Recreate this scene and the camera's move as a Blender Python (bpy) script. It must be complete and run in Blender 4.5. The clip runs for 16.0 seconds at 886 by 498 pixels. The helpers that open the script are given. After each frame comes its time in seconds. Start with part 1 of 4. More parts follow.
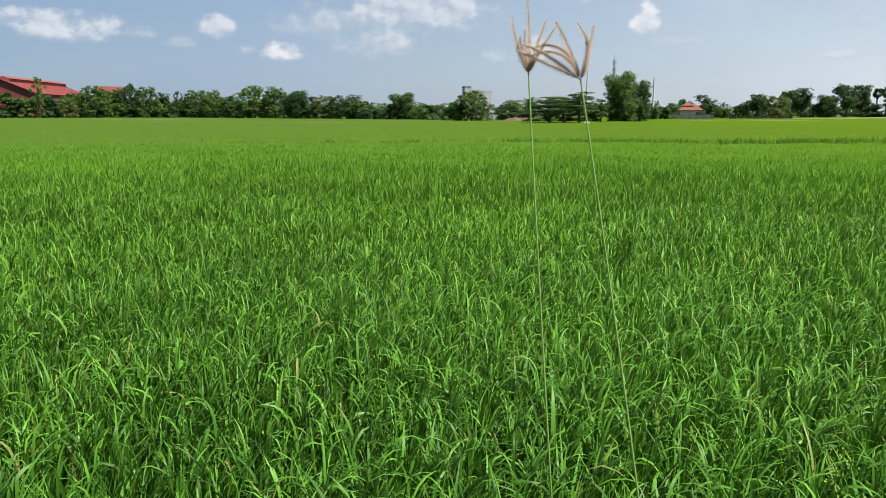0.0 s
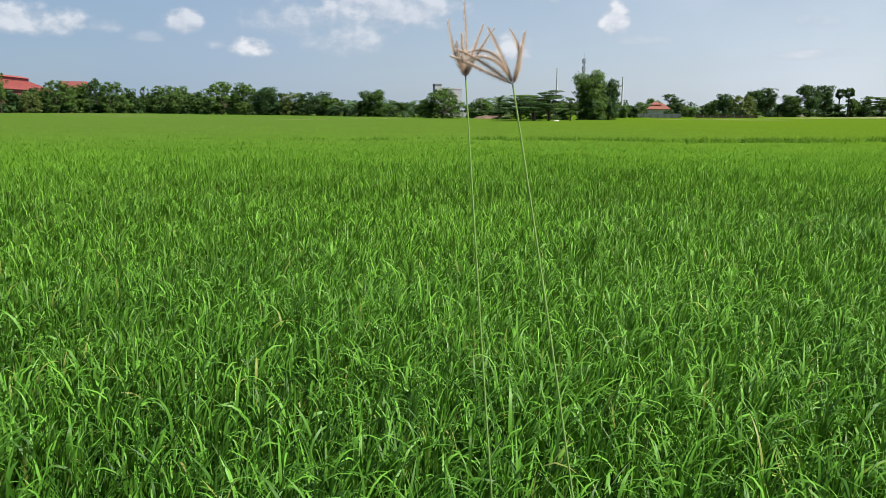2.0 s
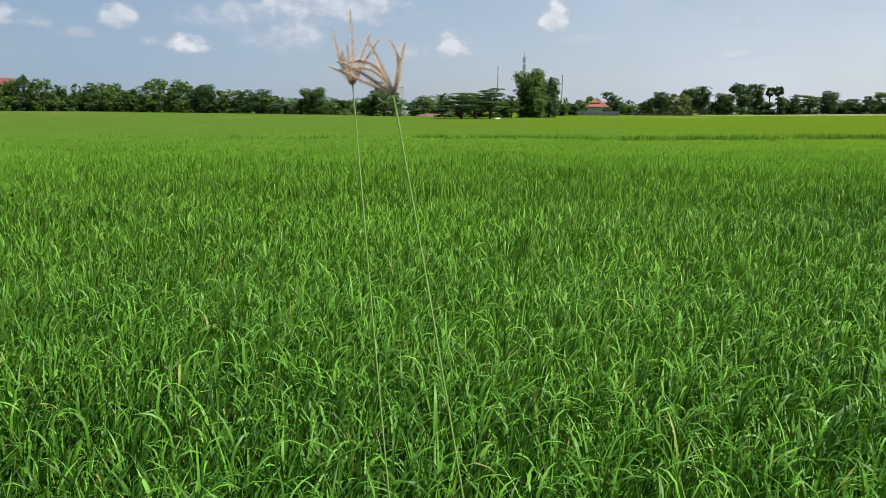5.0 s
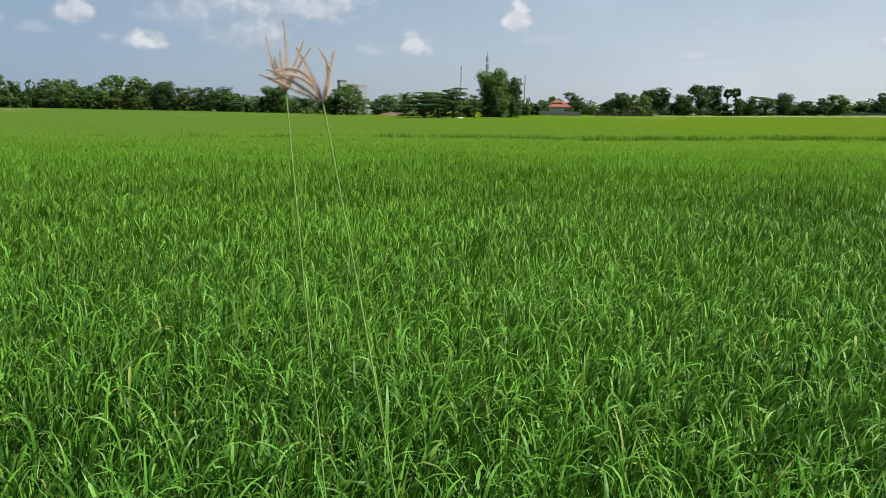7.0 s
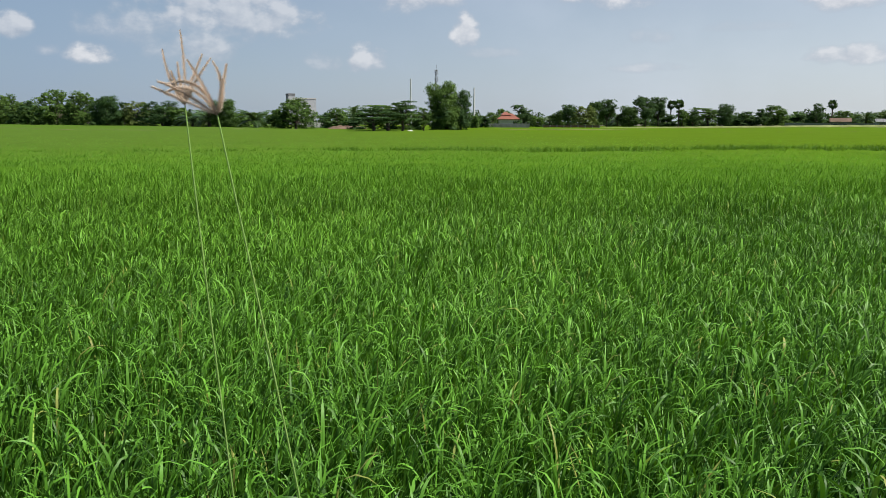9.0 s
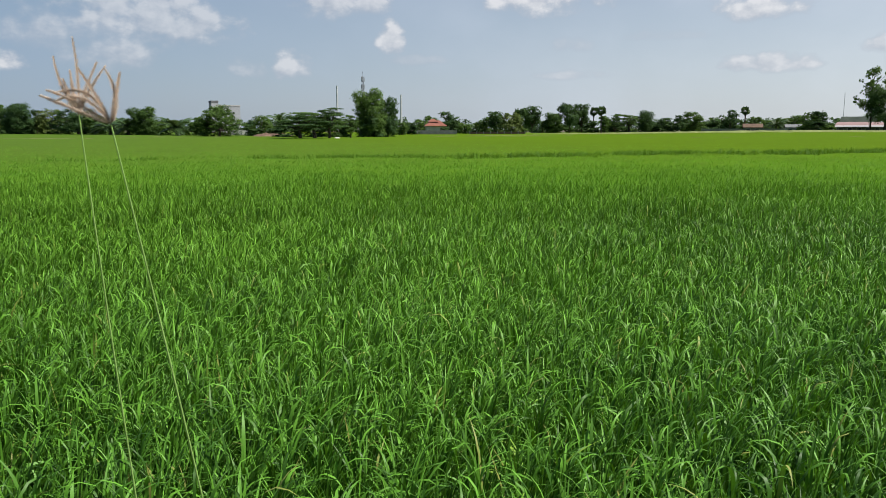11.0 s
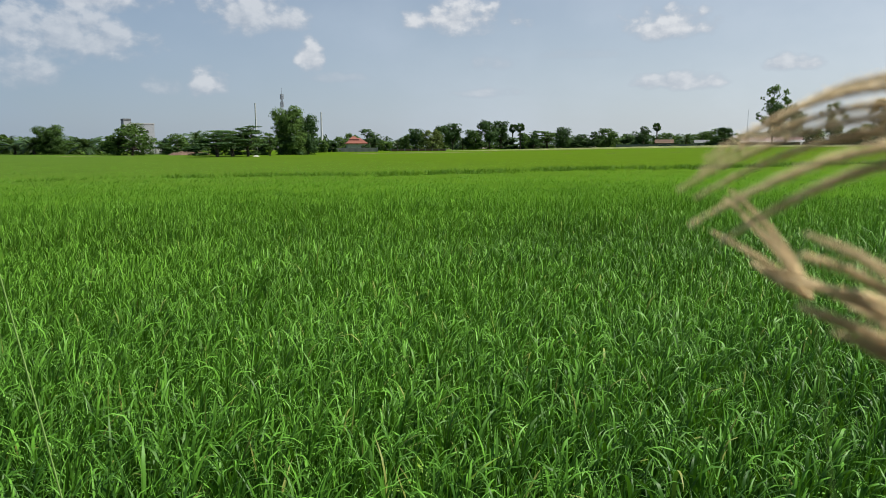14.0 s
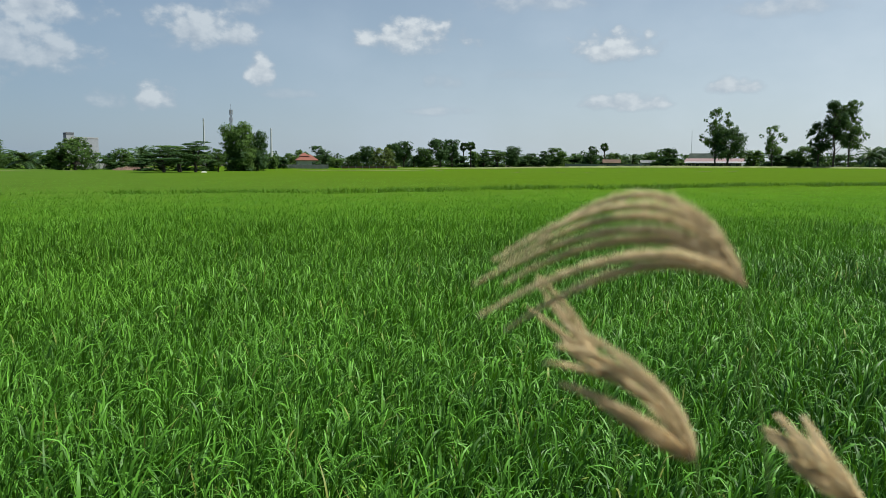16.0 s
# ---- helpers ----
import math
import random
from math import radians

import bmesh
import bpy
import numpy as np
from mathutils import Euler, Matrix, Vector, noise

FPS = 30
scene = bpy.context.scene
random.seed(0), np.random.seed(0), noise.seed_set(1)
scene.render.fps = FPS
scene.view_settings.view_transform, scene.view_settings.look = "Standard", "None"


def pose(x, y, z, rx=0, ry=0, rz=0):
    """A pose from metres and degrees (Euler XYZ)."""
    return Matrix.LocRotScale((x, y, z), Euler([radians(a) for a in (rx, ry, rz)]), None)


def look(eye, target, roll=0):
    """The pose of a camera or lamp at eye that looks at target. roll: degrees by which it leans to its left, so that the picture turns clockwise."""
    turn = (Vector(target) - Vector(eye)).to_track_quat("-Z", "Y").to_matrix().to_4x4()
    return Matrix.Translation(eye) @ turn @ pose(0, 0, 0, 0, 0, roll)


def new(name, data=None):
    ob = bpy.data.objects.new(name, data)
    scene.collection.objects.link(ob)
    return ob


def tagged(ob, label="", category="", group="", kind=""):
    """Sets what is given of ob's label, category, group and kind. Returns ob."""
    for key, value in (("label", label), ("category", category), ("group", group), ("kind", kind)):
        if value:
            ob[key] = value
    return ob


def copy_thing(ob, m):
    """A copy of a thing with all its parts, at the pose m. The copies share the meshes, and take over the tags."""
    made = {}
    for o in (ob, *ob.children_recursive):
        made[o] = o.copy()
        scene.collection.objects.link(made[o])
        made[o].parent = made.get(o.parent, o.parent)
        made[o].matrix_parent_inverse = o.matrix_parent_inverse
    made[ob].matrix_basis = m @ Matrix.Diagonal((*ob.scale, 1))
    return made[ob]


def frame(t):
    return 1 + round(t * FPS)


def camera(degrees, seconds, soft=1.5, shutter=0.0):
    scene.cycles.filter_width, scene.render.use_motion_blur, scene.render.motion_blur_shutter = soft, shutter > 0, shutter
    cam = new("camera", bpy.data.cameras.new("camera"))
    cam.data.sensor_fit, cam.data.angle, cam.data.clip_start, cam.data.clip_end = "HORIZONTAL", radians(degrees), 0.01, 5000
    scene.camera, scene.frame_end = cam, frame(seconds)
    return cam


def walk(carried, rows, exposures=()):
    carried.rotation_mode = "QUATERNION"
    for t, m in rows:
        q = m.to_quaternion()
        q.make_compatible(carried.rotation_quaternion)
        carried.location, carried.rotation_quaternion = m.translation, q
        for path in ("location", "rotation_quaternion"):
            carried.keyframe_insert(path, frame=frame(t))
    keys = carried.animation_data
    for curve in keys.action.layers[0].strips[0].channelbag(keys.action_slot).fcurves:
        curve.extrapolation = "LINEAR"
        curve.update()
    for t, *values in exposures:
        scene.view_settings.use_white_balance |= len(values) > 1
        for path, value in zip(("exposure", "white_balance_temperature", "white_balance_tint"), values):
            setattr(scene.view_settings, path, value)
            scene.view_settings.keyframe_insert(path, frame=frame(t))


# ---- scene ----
# ---- camera ----
cam = camera(59.34, 16.0, soft=0.5)
PATH = [
    (0.0, 0.0006, -0.0002, 1.7982, 80.128, 0.043, 0.0),
    (0.5, 0.0187, -0.0006, 1.8056, 80.037, -0.069, -0.592),
    (1.0, 0.0292, -0.0063, 1.8103, 79.999, -0.281, -1.134),
    (1.5, 0.0461, -0.0103, 1.8068, 80.0, -0.294, -1.563),
    (2.0, 0.0534, -0.0116, 1.8074, 79.958, -0.307, -2.129),
    (2.5, 0.0578, -0.011, 1.8084, 79.927, -0.279, -2.682),
    (3.0, 0.0666, -0.0094, 1.8124, 79.88, -0.205, -3.261),
    (3.5, 0.0817, -0.0063, 1.8171, 79.843, -0.071, -3.734),
    (4.0, 0.1027, -0.0084, 1.8198, 79.838, -0.157, -4.521),
    (6.5, 0.1806, -0.046, 1.837, 79.752, -0.496, -8.372),
    (7.0, 0.1903, -0.0528, 1.8395, 79.776, -0.686, -8.959),
    (7.5, 0.2122, -0.0612, 1.8424, 79.963, -0.894, -10.262),
    (8.0, 0.2351, -0.0734, 1.8429, 80.163, -0.676, -11.276),
    (8.5, 0.254, -0.084, 1.8424, 80.415, -0.388, -11.914),
    (9.0, 0.2688, -0.0813, 1.8376, 80.722, -0.276, -12.59),
    (11.5, 0.3232, -0.1163, 1.8415, 81.357, 0.058, -19.087),
    (12.0, 0.3459, -0.1394, 1.8519, 81.502, 0.17, -20.049),
    (12.5, 0.3592, -0.147, 1.8544, 81.67, 0.21, -20.996),
    (13.0, 0.3713, -0.1553, 1.8509, 81.903, 0.306, -21.983),
    (13.5, 0.3731, -0.1565, 1.8545, 82.152, 0.378, -22.906),
    (14.0, 0.3748, -0.1648, 1.8595, 82.459, 0.287, -23.584),
    (14.5, 0.3713, -0.1732, 1.8738, 82.823, 0.072, -24.523),
    (15.0, 0.3725, -0.1862, 1.8719, 83.229, -0.109, -25.203),
    (15.5, 0.3811, -0.1945, 1.8726, 83.495, -0.277, -26.392),
    (16.0, 0.3893, -0.2055, 1.881, 83.751, -0.285, -27.159),
]
walk(cam, [(t, pose(x, y, z, rx, ry, rz)) for t, x, y, z, rx, ry, rz in PATH], [(0.0, 1.2, 6500, 10), (3.0, 1.18, 6500, 10), (8.0, 1.0, 6500, 10), (13.6, 0.90, 6500, 10), (14.9, 0.85, 6220, 4), (16.0, 0.83, 6220, 4)])

# a phone's small aperture, focused on the field
cam.data.dof.use_dof, cam.data.dof.focus_distance, cam.data.dof.aperture_fstop = True, 5.0, 16.0

# ---- sky, clouds and sun ----
SUN_AZ, SUN_EL = 114.0, 56.0          # degrees clockwise from +y, and above the horizon
CLOUDS = (                            # azimuth, elevation, half width, half height, density
    (-25.2, 5.4, 3.0, 1.1, 0.8), (-20.8, 5.3, 0.9, 0.5, 0.6), (-15.9, 5.6, 1.2, 0.8, 0.8), (-17.9, 4.7, 0.9, 0.4, 0.4),
    (-13.8, 4.4, 0.7, 0.5, 0.6), (-11.3, 4.1, 1.4, 0.7, 1.0), (-2.6, 6.9, 5.0, 2.0, 0.76), (-7.2, 6.0, 3.4, 1.5, 0.66),
    (-4.6, 4.9, 2.4, 1.7, 0.7), (7.1, 4.2, 1.1, 1.1, 0.85), (4.2, 4.0, 1.0, 0.8, 0.6), (14.2, 6.1, 0.8, 1.2, 0.95),
    (16.0, 4.8, 2.0, 0.4, 0.4), (27.2, 3.7, 2.0, 0.4, 0.6),
)
CLOUDS_HIGH = (
    (27.2, 5.7, 1.2, 0.6, 0.4), (10.4, 8.8, 2.8, 1.5, 0.85), (13.6, 10.6, 1.5, 0.9, 0.6), (25.1, 8.8, 3.0, 1.3, 1.0),
    (39.3, 7.9, 2.5, 1.2, 1.0), (47.2, 5.2, 1.6, 0.6, 0.85), (40.4, 4.2, 2.5, 0.65, 0.85), (33.9, 11.3, 3.6, 0.9, 0.7),
    (50.6, 10.2, 3.6, 0.8, 0.7), (0.0, 9.7, 3.2, 1.6, 0.85), (-3.4, 7.4, 3.4, 1.4, 0.75), (33.5, 6.3, 2.4, 0.4, 0.25), (-24.0, 11.5, 4.0, 1.0, 0.5),
    (60.0, 7.0, 3.0, 1.0, 0.5), (-40.0, 7.0, 4.0, 1.4, 0.7), (75.0, 9.0, 4.0, 1.5, 0.6), (110.0, 8.0, 5.0, 2.0, 0.6),
)


class Nodes:
    """Short hand for building node trees."""

    def __init__(self, tree):
        self.tree = tree
        tree.nodes.clear()

    def add(self, kind, **settings):
        node = self.tree.nodes.new(kind)
        for key, value in settings.items():
            if key == "operation":
                node.operation = value
            elif key == "blend_type":
                node.blend_type = value
            elif key == "data_type":
                node.data_type = value
        return node

    def link(self, a, b):
        self.tree.links.new(a, b)

    def put(self, socket, value):
        if hasattr(value, "is_output"):
            self.link(value, socket)
        else:
            socket.default_value = value

    def math(self, op, a, b=0.0, c=0.0, clamp=False):
        node = self.add("ShaderNodeMath", operation=op)
        node.use_clamp = clamp
        for socket, value in zip(node.inputs, (a, b, c)):
            self.put(socket, value)
        return node.outputs[0]

    def mix(self, factor, a, b, blend="MIX"):
        node = self.add("ShaderNodeMix", data_type="RGBA", blend_type=blend)
        self.put(node.inputs[0], factor)
        self.put(node.inputs[6], a)
        self.put(node.inputs[7], b)
        return node.outputs[2]

    def noise(self, vector, scale, detail=3.0, rough=0.5):
        node = self.add("ShaderNodeTexNoise")
        if vector is not None:
            self.link(vector, node.inputs["Vector"])
        self.put(node.inputs["Scale"], scale)
        self.put(node.inputs["Detail"], detail)
        self.put(node.inputs["Roughness"], rough)
        return node.outputs["Fac"]

    def ramp(self, value, low, high):
        node = self.add("ShaderNodeMapRange")
        node.clamp = True
        node.interpolation_type = "SMOOTHSTEP"
        self.put(node.inputs[0], value)
        self.put(node.inputs[1], low)
        self.put(node.inputs[2], high)
        return node.outputs[0]


world = bpy.data.worlds.new("sky")
scene.world = world
world.use_nodes = True
W = Nodes(world.node_tree)
sky = W.add("ShaderNodeTexSky")
sky.sky_type = "NISHITA"
sky.sun_disc = False
sky.sun_elevation, sky.sun_rotation = radians(SUN_EL), radians(SUN_AZ)
sky.altitude, sky.air_density, sky.dust_density, sky.ozone_density = 0.0, 1.0, 0.8, 1.5
coords = W.add("ShaderNodeTexCoord").outputs["Generated"]
split = W.add("ShaderNodeSeparateXYZ")
W.link(coords, split.inputs[0])
azimuth = W.math("MULTIPLY", W.math("ARCTAN2", split.outputs[0], split.outputs[1]), 180 / math.pi)
elevation = W.math("MULTIPLY", W.math("ARCSINE", split.outputs[2]), 180 / math.pi)
flat = W.add("ShaderNodeCombineXYZ")
W.link(azimuth, flat.inputs[0])
W.link(W.math("MULTIPLY", elevation, 1.5), flat.inputs[1])
def shifted(da, de):
    node = W.add("ShaderNodeCombineXYZ")
    W.link(W.math("ADD", azimuth, da), node.inputs[0])
    W.link(W.math("MULTIPLY_ADD", elevation, 1.35, 1.35 * de), node.inputs[1])
    return node.outputs[0]


# cauliflower lumps: coarse heaps, finer billows and wisps; the same a little towards the sun gives their lit sides
def lumps(vector):
    return W.math("ADD", W.math("MULTIPLY_ADD", W.noise(vector, 0.55, 6.0, 0.52), 4.6, -2.3), W.math("MULTIPLY_ADD", W.noise(vector, 0.17, 3.0, 0.5), 2.6, -1.3))


rag, rag_sunward = lumps(shifted(0, 0)), lumps(shifted(0.35, 0.45))
facing = W.math("MULTIPLY_ADD", W.math("SUBTRACT", rag, rag_sunward), 0.55, 0.42)
cover, floor_of = None, None
for a, e, half_w, half_h, dens in CLOUDS + CLOUDS_HIGH:
    du = W.math("MULTIPLY_ADD", azimuth, 0.74 / half_w, -0.74 * a / half_w)
    dv = W.math("MULTIPLY_ADD", elevation, 0.74 / half_h, -0.74 * e / half_h)
    # flat below, heaped above
    dv_flat = W.math("MULTIPLY_ADD", W.math("MINIMUM", dv, 0.0), 0.7, dv)
    far = W.math("MULTIPLY_ADD", du, du, W.math("MULTIPLY", dv_flat, dv_flat))
    inside = W.math("MULTIPLY_ADD", rag, 0.56, W.math("MULTIPLY_ADD", far, -0.80, 0.95))
    soft = W.math("MULTIPLY_ADD", W.math("MINIMUM", dv, 0.0), -0.9, 0.8 if dens > 0.75 else 1.15)
    veil = W.math("MULTIPLY", W.ramp(inside, 0.0, soft), 0.9 * dens)
    top = W.math("MULTIPLY_ADD", dv, 0.42, 0.20)
    shade = W.math("MULTIPLY", veil, W.math("ADD", top, facing, clamp=True))
    cover = veil if cover is None else W.math("MAXIMUM", cover, veil)
    floor_of = shade if floor_of is None else W.math("MAXIMUM", floor_of, shade)
# thin haze of high cloud all over
veiled = W.math("MULTIPLY", W.ramp(W.noise(flat.outputs[0], 0.06, 5.0, 0.55), 0.35, 0.8), 0.25)
moist = W.math("MULTIPLY_ADD", W.ramp(W.math("ABSOLUTE", elevation), 24.0, 0.0), 0.5, 0.12)
haze = W.math("MAXIMUM", W.math("ADD", veiled, moist), 0.0, clamp=True)
SKY_TINT = (0.93, 0.97, 1.02, 1)
base = W.mix(1.0, sky.outputs[0], SKY_TINT, "MULTIPLY")
lit = W.mix(floor_of, (5.0, 5.6, 6.6, 1), (9.7, 9.8, 10.1, 1))
sunward = W.ramp(azimuth, -35.0, 70.0)
hazed = W.mix(haze, base, W.mix(sunward, (2.9, 4.2, 6.1, 1), (9.5, 10.1, 10.9, 1)))
final = W.mix(cover, hazed, lit)
background = W.add("ShaderNodeBackground")
W.link(final, background.inputs[0])
background.inputs[1].default_value = 0.043
W.link(background.outputs[0], W.add("ShaderNodeOutputWorld").inputs[0])

sun = new("sun", bpy.data.lights.new("sun", "SUN"))
sun.data.energy, sun.data.angle, sun.data.color = 5.0, radians(0.55), (1.0, 0.95, 0.87)
sun_way = Vector((math.sin(radians(SUN_AZ)) * math.cos(radians(SUN_EL)), math.cos(radians(SUN_AZ)) * math.cos(radians(SUN_EL)), math.sin(radians(SUN_EL))))
sun.matrix_world = look(sun_way * 300, (0, 0, 0))


# ---- materials ----
def material(name):
    mat = bpy.data.materials.new(name)
    mat.use_nodes = True
    return mat, Nodes(mat.node_tree)


def surface(name, dark, light, rough=0.8, grain=8.0, broad=0.6, bump=0.3, spec=0.3, metal=0.0, stain=None):
    """A plain surface with grain and broad stains."""
    mat, N = material(name)
    place = N.add("ShaderNodeTexCoord").outputs["Object"]
    fine = N.noise(place, grain, 5.0, 0.6)
    wide = N.noise(place, broad, 4.0, 0.6)
    tone = N.mix(N.ramp(N.math("ADD", N.math("MULTIPLY", fine, 0.5), N.math("MULTIPLY", wide, 0.5)), 0.3, 0.7), (*dark, 1), (*light, 1))
    if stain:
        tone = N.mix(N.math("MULTIPLY", N.ramp(N.noise(place, broad * 2.3, 6.0, 0.7), 0.55, 0.75), 0.7), tone, (*stain, 1))
    shader = N.add("ShaderNodeBsdfPrincipled")
    N.link(tone, shader.inputs["Base Color"])
    shader.inputs["Metallic"].default_value = metal
    shader.inputs["Specular IOR Level"].default_value = spec
    N.link(N.math("MULTIPLY_ADD", fine, 0.2, rough - 0.1), shader.inputs["Roughness"])
    relief = N.add("ShaderNodeBump")
    relief.inputs["Strength"].default_value = bump
    relief.inputs["Distance"].default_value = 0.02
    N.link(fine, relief.inputs["Height"])
    N.link(relief.outputs[0], shader.inputs["Normal"])
    N.link(shader.outputs[0], N.add("ShaderNodeOutputMaterial").inputs[0])
    return mat


def leafy(name, dark, light, through_colour, translucent=0.35, rough=0.5, spec=0.35, patch=0.25, by_object=0.0, fields=None, cool=None, tired=None, reach=(40.0, 66.0, 0.7), fine=0.0):
    """Leaves: each island its own tone, broad patches, light passing through."""
    mat, N = material(name)
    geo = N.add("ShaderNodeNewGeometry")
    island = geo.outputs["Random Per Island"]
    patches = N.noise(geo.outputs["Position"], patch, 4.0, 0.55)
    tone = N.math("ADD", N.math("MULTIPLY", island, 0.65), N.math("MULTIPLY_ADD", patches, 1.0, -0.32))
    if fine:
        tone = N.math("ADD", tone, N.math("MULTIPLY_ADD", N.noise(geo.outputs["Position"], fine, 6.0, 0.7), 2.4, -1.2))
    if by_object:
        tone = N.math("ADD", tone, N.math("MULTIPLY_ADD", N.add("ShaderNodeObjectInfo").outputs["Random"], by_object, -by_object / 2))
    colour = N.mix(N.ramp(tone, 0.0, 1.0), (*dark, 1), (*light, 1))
    glow = N.mix(0.5, colour, (*through_colour, 1))
    if tired:
        old = N.math("GREATER_THAN", N.math("FRACT", N.math("MULTIPLY", island, 37.0)), 1 - tired[0])
        colour = N.mix(N.math("MULTIPLY", old, 0.8), colour, (*tired[1], 1))
    if fields:
        spot = N.add("ShaderNodeSeparateXYZ")
        N.link(geo.outputs["Position"], spot.inputs[0])
        beyond = N.math("MULTIPLY_ADD", patches, 14.0, spot.outputs[1])
        # cooler green towards the left, yellower towards the right
        side_tone = N.mix(N.ramp(N.math("MULTIPLY_ADD", patches, 8.0, spot.outputs[0]), -14.0, 52.0), (*cool, 1), (*fields, 1))
        colour = N.mix(N.ramp(beyond, reach[0], reach[1]), colour, N.mix(reach[2], colour, side_tone))
    shader = N.add("ShaderNodeBsdfPrincipled")
    N.link(colour, shader.inputs["Base Color"])
    shader.inputs["Roughness"].default_value = rough
    shader.inputs["Specular IOR Level"].default_value = spec
    if fields:
        # gloss falls with distance, taking the sky's sheen off the farther leaves
        N.link(N.math("MULTIPLY_ADD", N.ramp(beyond, 6.0, 22.0), -0.75 * spec, spec), shader.inputs["Specular IOR Level"])
    passing = N.add("ShaderNodeBsdfTranslucent")
    N.link(glow, passing.inputs[0])
    both = N.add("ShaderNodeMixShader")
    both.inputs[0].default_value = translucent
    N.link(shader.outputs[0], both.inputs[1])
    N.link(passing.outputs[0], both.inputs[2])
    N.link(both.outputs[0], N.add("ShaderNodeOutputMaterial").inputs[0])
    return mat


FAR_FIELD, COOL_FIELD = (0.064, 0.103, 0.004), (0.057, 0.092, 0.016)
MID_CROP, MID_COOL = (0.102, 0.222, 0.0015), (0.104, 0.214, 0.023)
# dark end of the leaf tones near black, standing in for shade between blades
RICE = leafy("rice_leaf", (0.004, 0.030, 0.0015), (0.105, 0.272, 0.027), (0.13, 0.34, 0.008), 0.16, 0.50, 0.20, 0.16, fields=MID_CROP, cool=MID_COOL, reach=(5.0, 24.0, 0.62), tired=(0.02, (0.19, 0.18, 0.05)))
CANOPY = leafy("rice_canopy", (0.025, 0.084, 0.002), (0.062, 0.147, 0.006), (0.075, 0.175, 0.004), 0.12, 0.9, 0.05, 0.16, fields=FAR_FIELD, cool=COOL_FIELD, reach=(8.0, 60.0, 0.72), fine=1.3)
WEED = leafy("weed_leaf", (0.028, 0.082, 0.006), (0.085, 0.175, 0.014), (0.15, 0.28, 0.01), 0.25, 0.6, 0.10, 0.5)
PALE_GRASS = leafy("pale_grass_leaf", (0.16, 0.32, 0.035), (0.27, 0.42, 0.05), (0.35, 0.5, 0.03), 0.4, 0.5, 0.35, 0.5)
FOLIAGE = leafy("tree_leaf", (0.028, 0.062, 0.013), (0.090, 0.155, 0.032), (0.12, 0.20, 0.03), 0.30, 0.7, 0.12, 0.35, by_object=0.5)
FOLIAGE_DARK = leafy("dark_tree_leaf", (0.016, 0.044, 0.014), (0.052, 0.098, 0.026), (0.09, 0.15, 0.03), 0.28, 0.7, 0.12, 0.35, by_object=0.35)
FOLIAGE_PALE = leafy("pale_tree_leaf", (0.04, 0.07, 0.018), (0.11, 0.145, 0.038), (0.17, 0.22, 0.04), 0.25, 0.7, 0.12, 0.35, by_object=0.4)
FROND = leafy("palm_frond", (0.017, 0.042, 0.012), (0.055, 0.100, 0.026), (0.09, 0.14, 0.02), 0.2, 0.45, 0.4, 0.4, by_object=0.4)
BARK = surface("bark", (0.030, 0.024, 0.018), (0.085, 0.070, 0.055), 0.9, 6.0, 1.5, 0.8)
SOIL = surface("wet_soil", (0.030, 0.026, 0.016), (0.085, 0.078, 0.040), 0.75, 3.0, 0.05, 0.6, stain=(0.04, 0.06, 0.018))
BUND = surface("dry_grassy_earth", (0.050, 0.072, 0.020), (0.105, 0.122, 0.042), 0.9, 1.5, 0.12, 0.6, 0.1)
STRAW = leafy("dry_spike", (0.56, 0.45, 0.28), (0.82, 0.70, 0.48), (0.66, 0.56, 0.34), 0.6, 0.75, 0.2, 30.0)
SPIKE_CORE = leafy("brown_spikelet", (0.27, 0.18, 0.095), (0.43, 0.30, 0.17), (0.36, 0.25, 0.13), 0.2, 0.8, 0.2, 60.0)
PINK_CORE = leafy("pinkish_spikelet", (0.24, 0.18, 0.13), (0.40, 0.31, 0.24), (0.42, 0.30, 0.20), 0.35, 0.8, 0.2, 60.0)
STALK = leafy("grass_stalk", (0.15, 0.27, 0.06), (0.25, 0.40, 0.11), (0.3, 0.4, 0.08), 0.25, 0.5, 0.4, 6.0)
ROOF_RED = surface("red_metal_roof", (0.165, 0.036, 0.032), (0.225, 0.060, 0.050), 0.65, 1.2, 0.12, 0.2, stain=(0.18, 0.08, 0.065))
WALL_RED = surface("dark_red_cladding", (0.11, 0.030, 0.027), (0.16, 0.045, 0.038), 0.7, 1.2, 0.12, 0.2)
ROOF_TILE = surface("orange_red_roof", (0.125, 0.042, 0.028), (0.180, 0.066, 0.045), 0.7, 3.0, 0.5, 0.4, stain=(0.30, 0.10, 0.06))
ROOF_PINK = surface("faded_red_sheet_roof", (0.165, 0.105, 0.105), (0.23, 0.155, 0.152), 0.7, 1.5, 0.3, 0.2, stain=(0.30, 0.19, 0.18))
ROOF_PALE = surface("pale_sheet_roof", (0.18, 0.185, 0.19), (0.27, 0.27, 0.27), 0.5, 1.5, 0.3, 0.2, stain=(0.4, 0.36, 0.32))
ROOF_DARK = surface("dark_weathered_roof", (0.030, 0.040, 0.034), (0.060, 0.072, 0.060), 0.9, 1.5, 0.3, 0.3, 0.05)
PLASTER = surface("white_plaster", (0.30, 0.30, 0.285), (0.44, 0.43, 0.41), 0.85, 4.0, 0.4, 0.2, stain=(0.42, 0.40, 0.36))
CONCRETE = surface("grey_concrete", (0.13, 0.135, 0.135), (0.23, 0.23, 0.22), 0.85, 4.0, 0.4, 0.4, stain=(0.17, 0.17, 0.16))
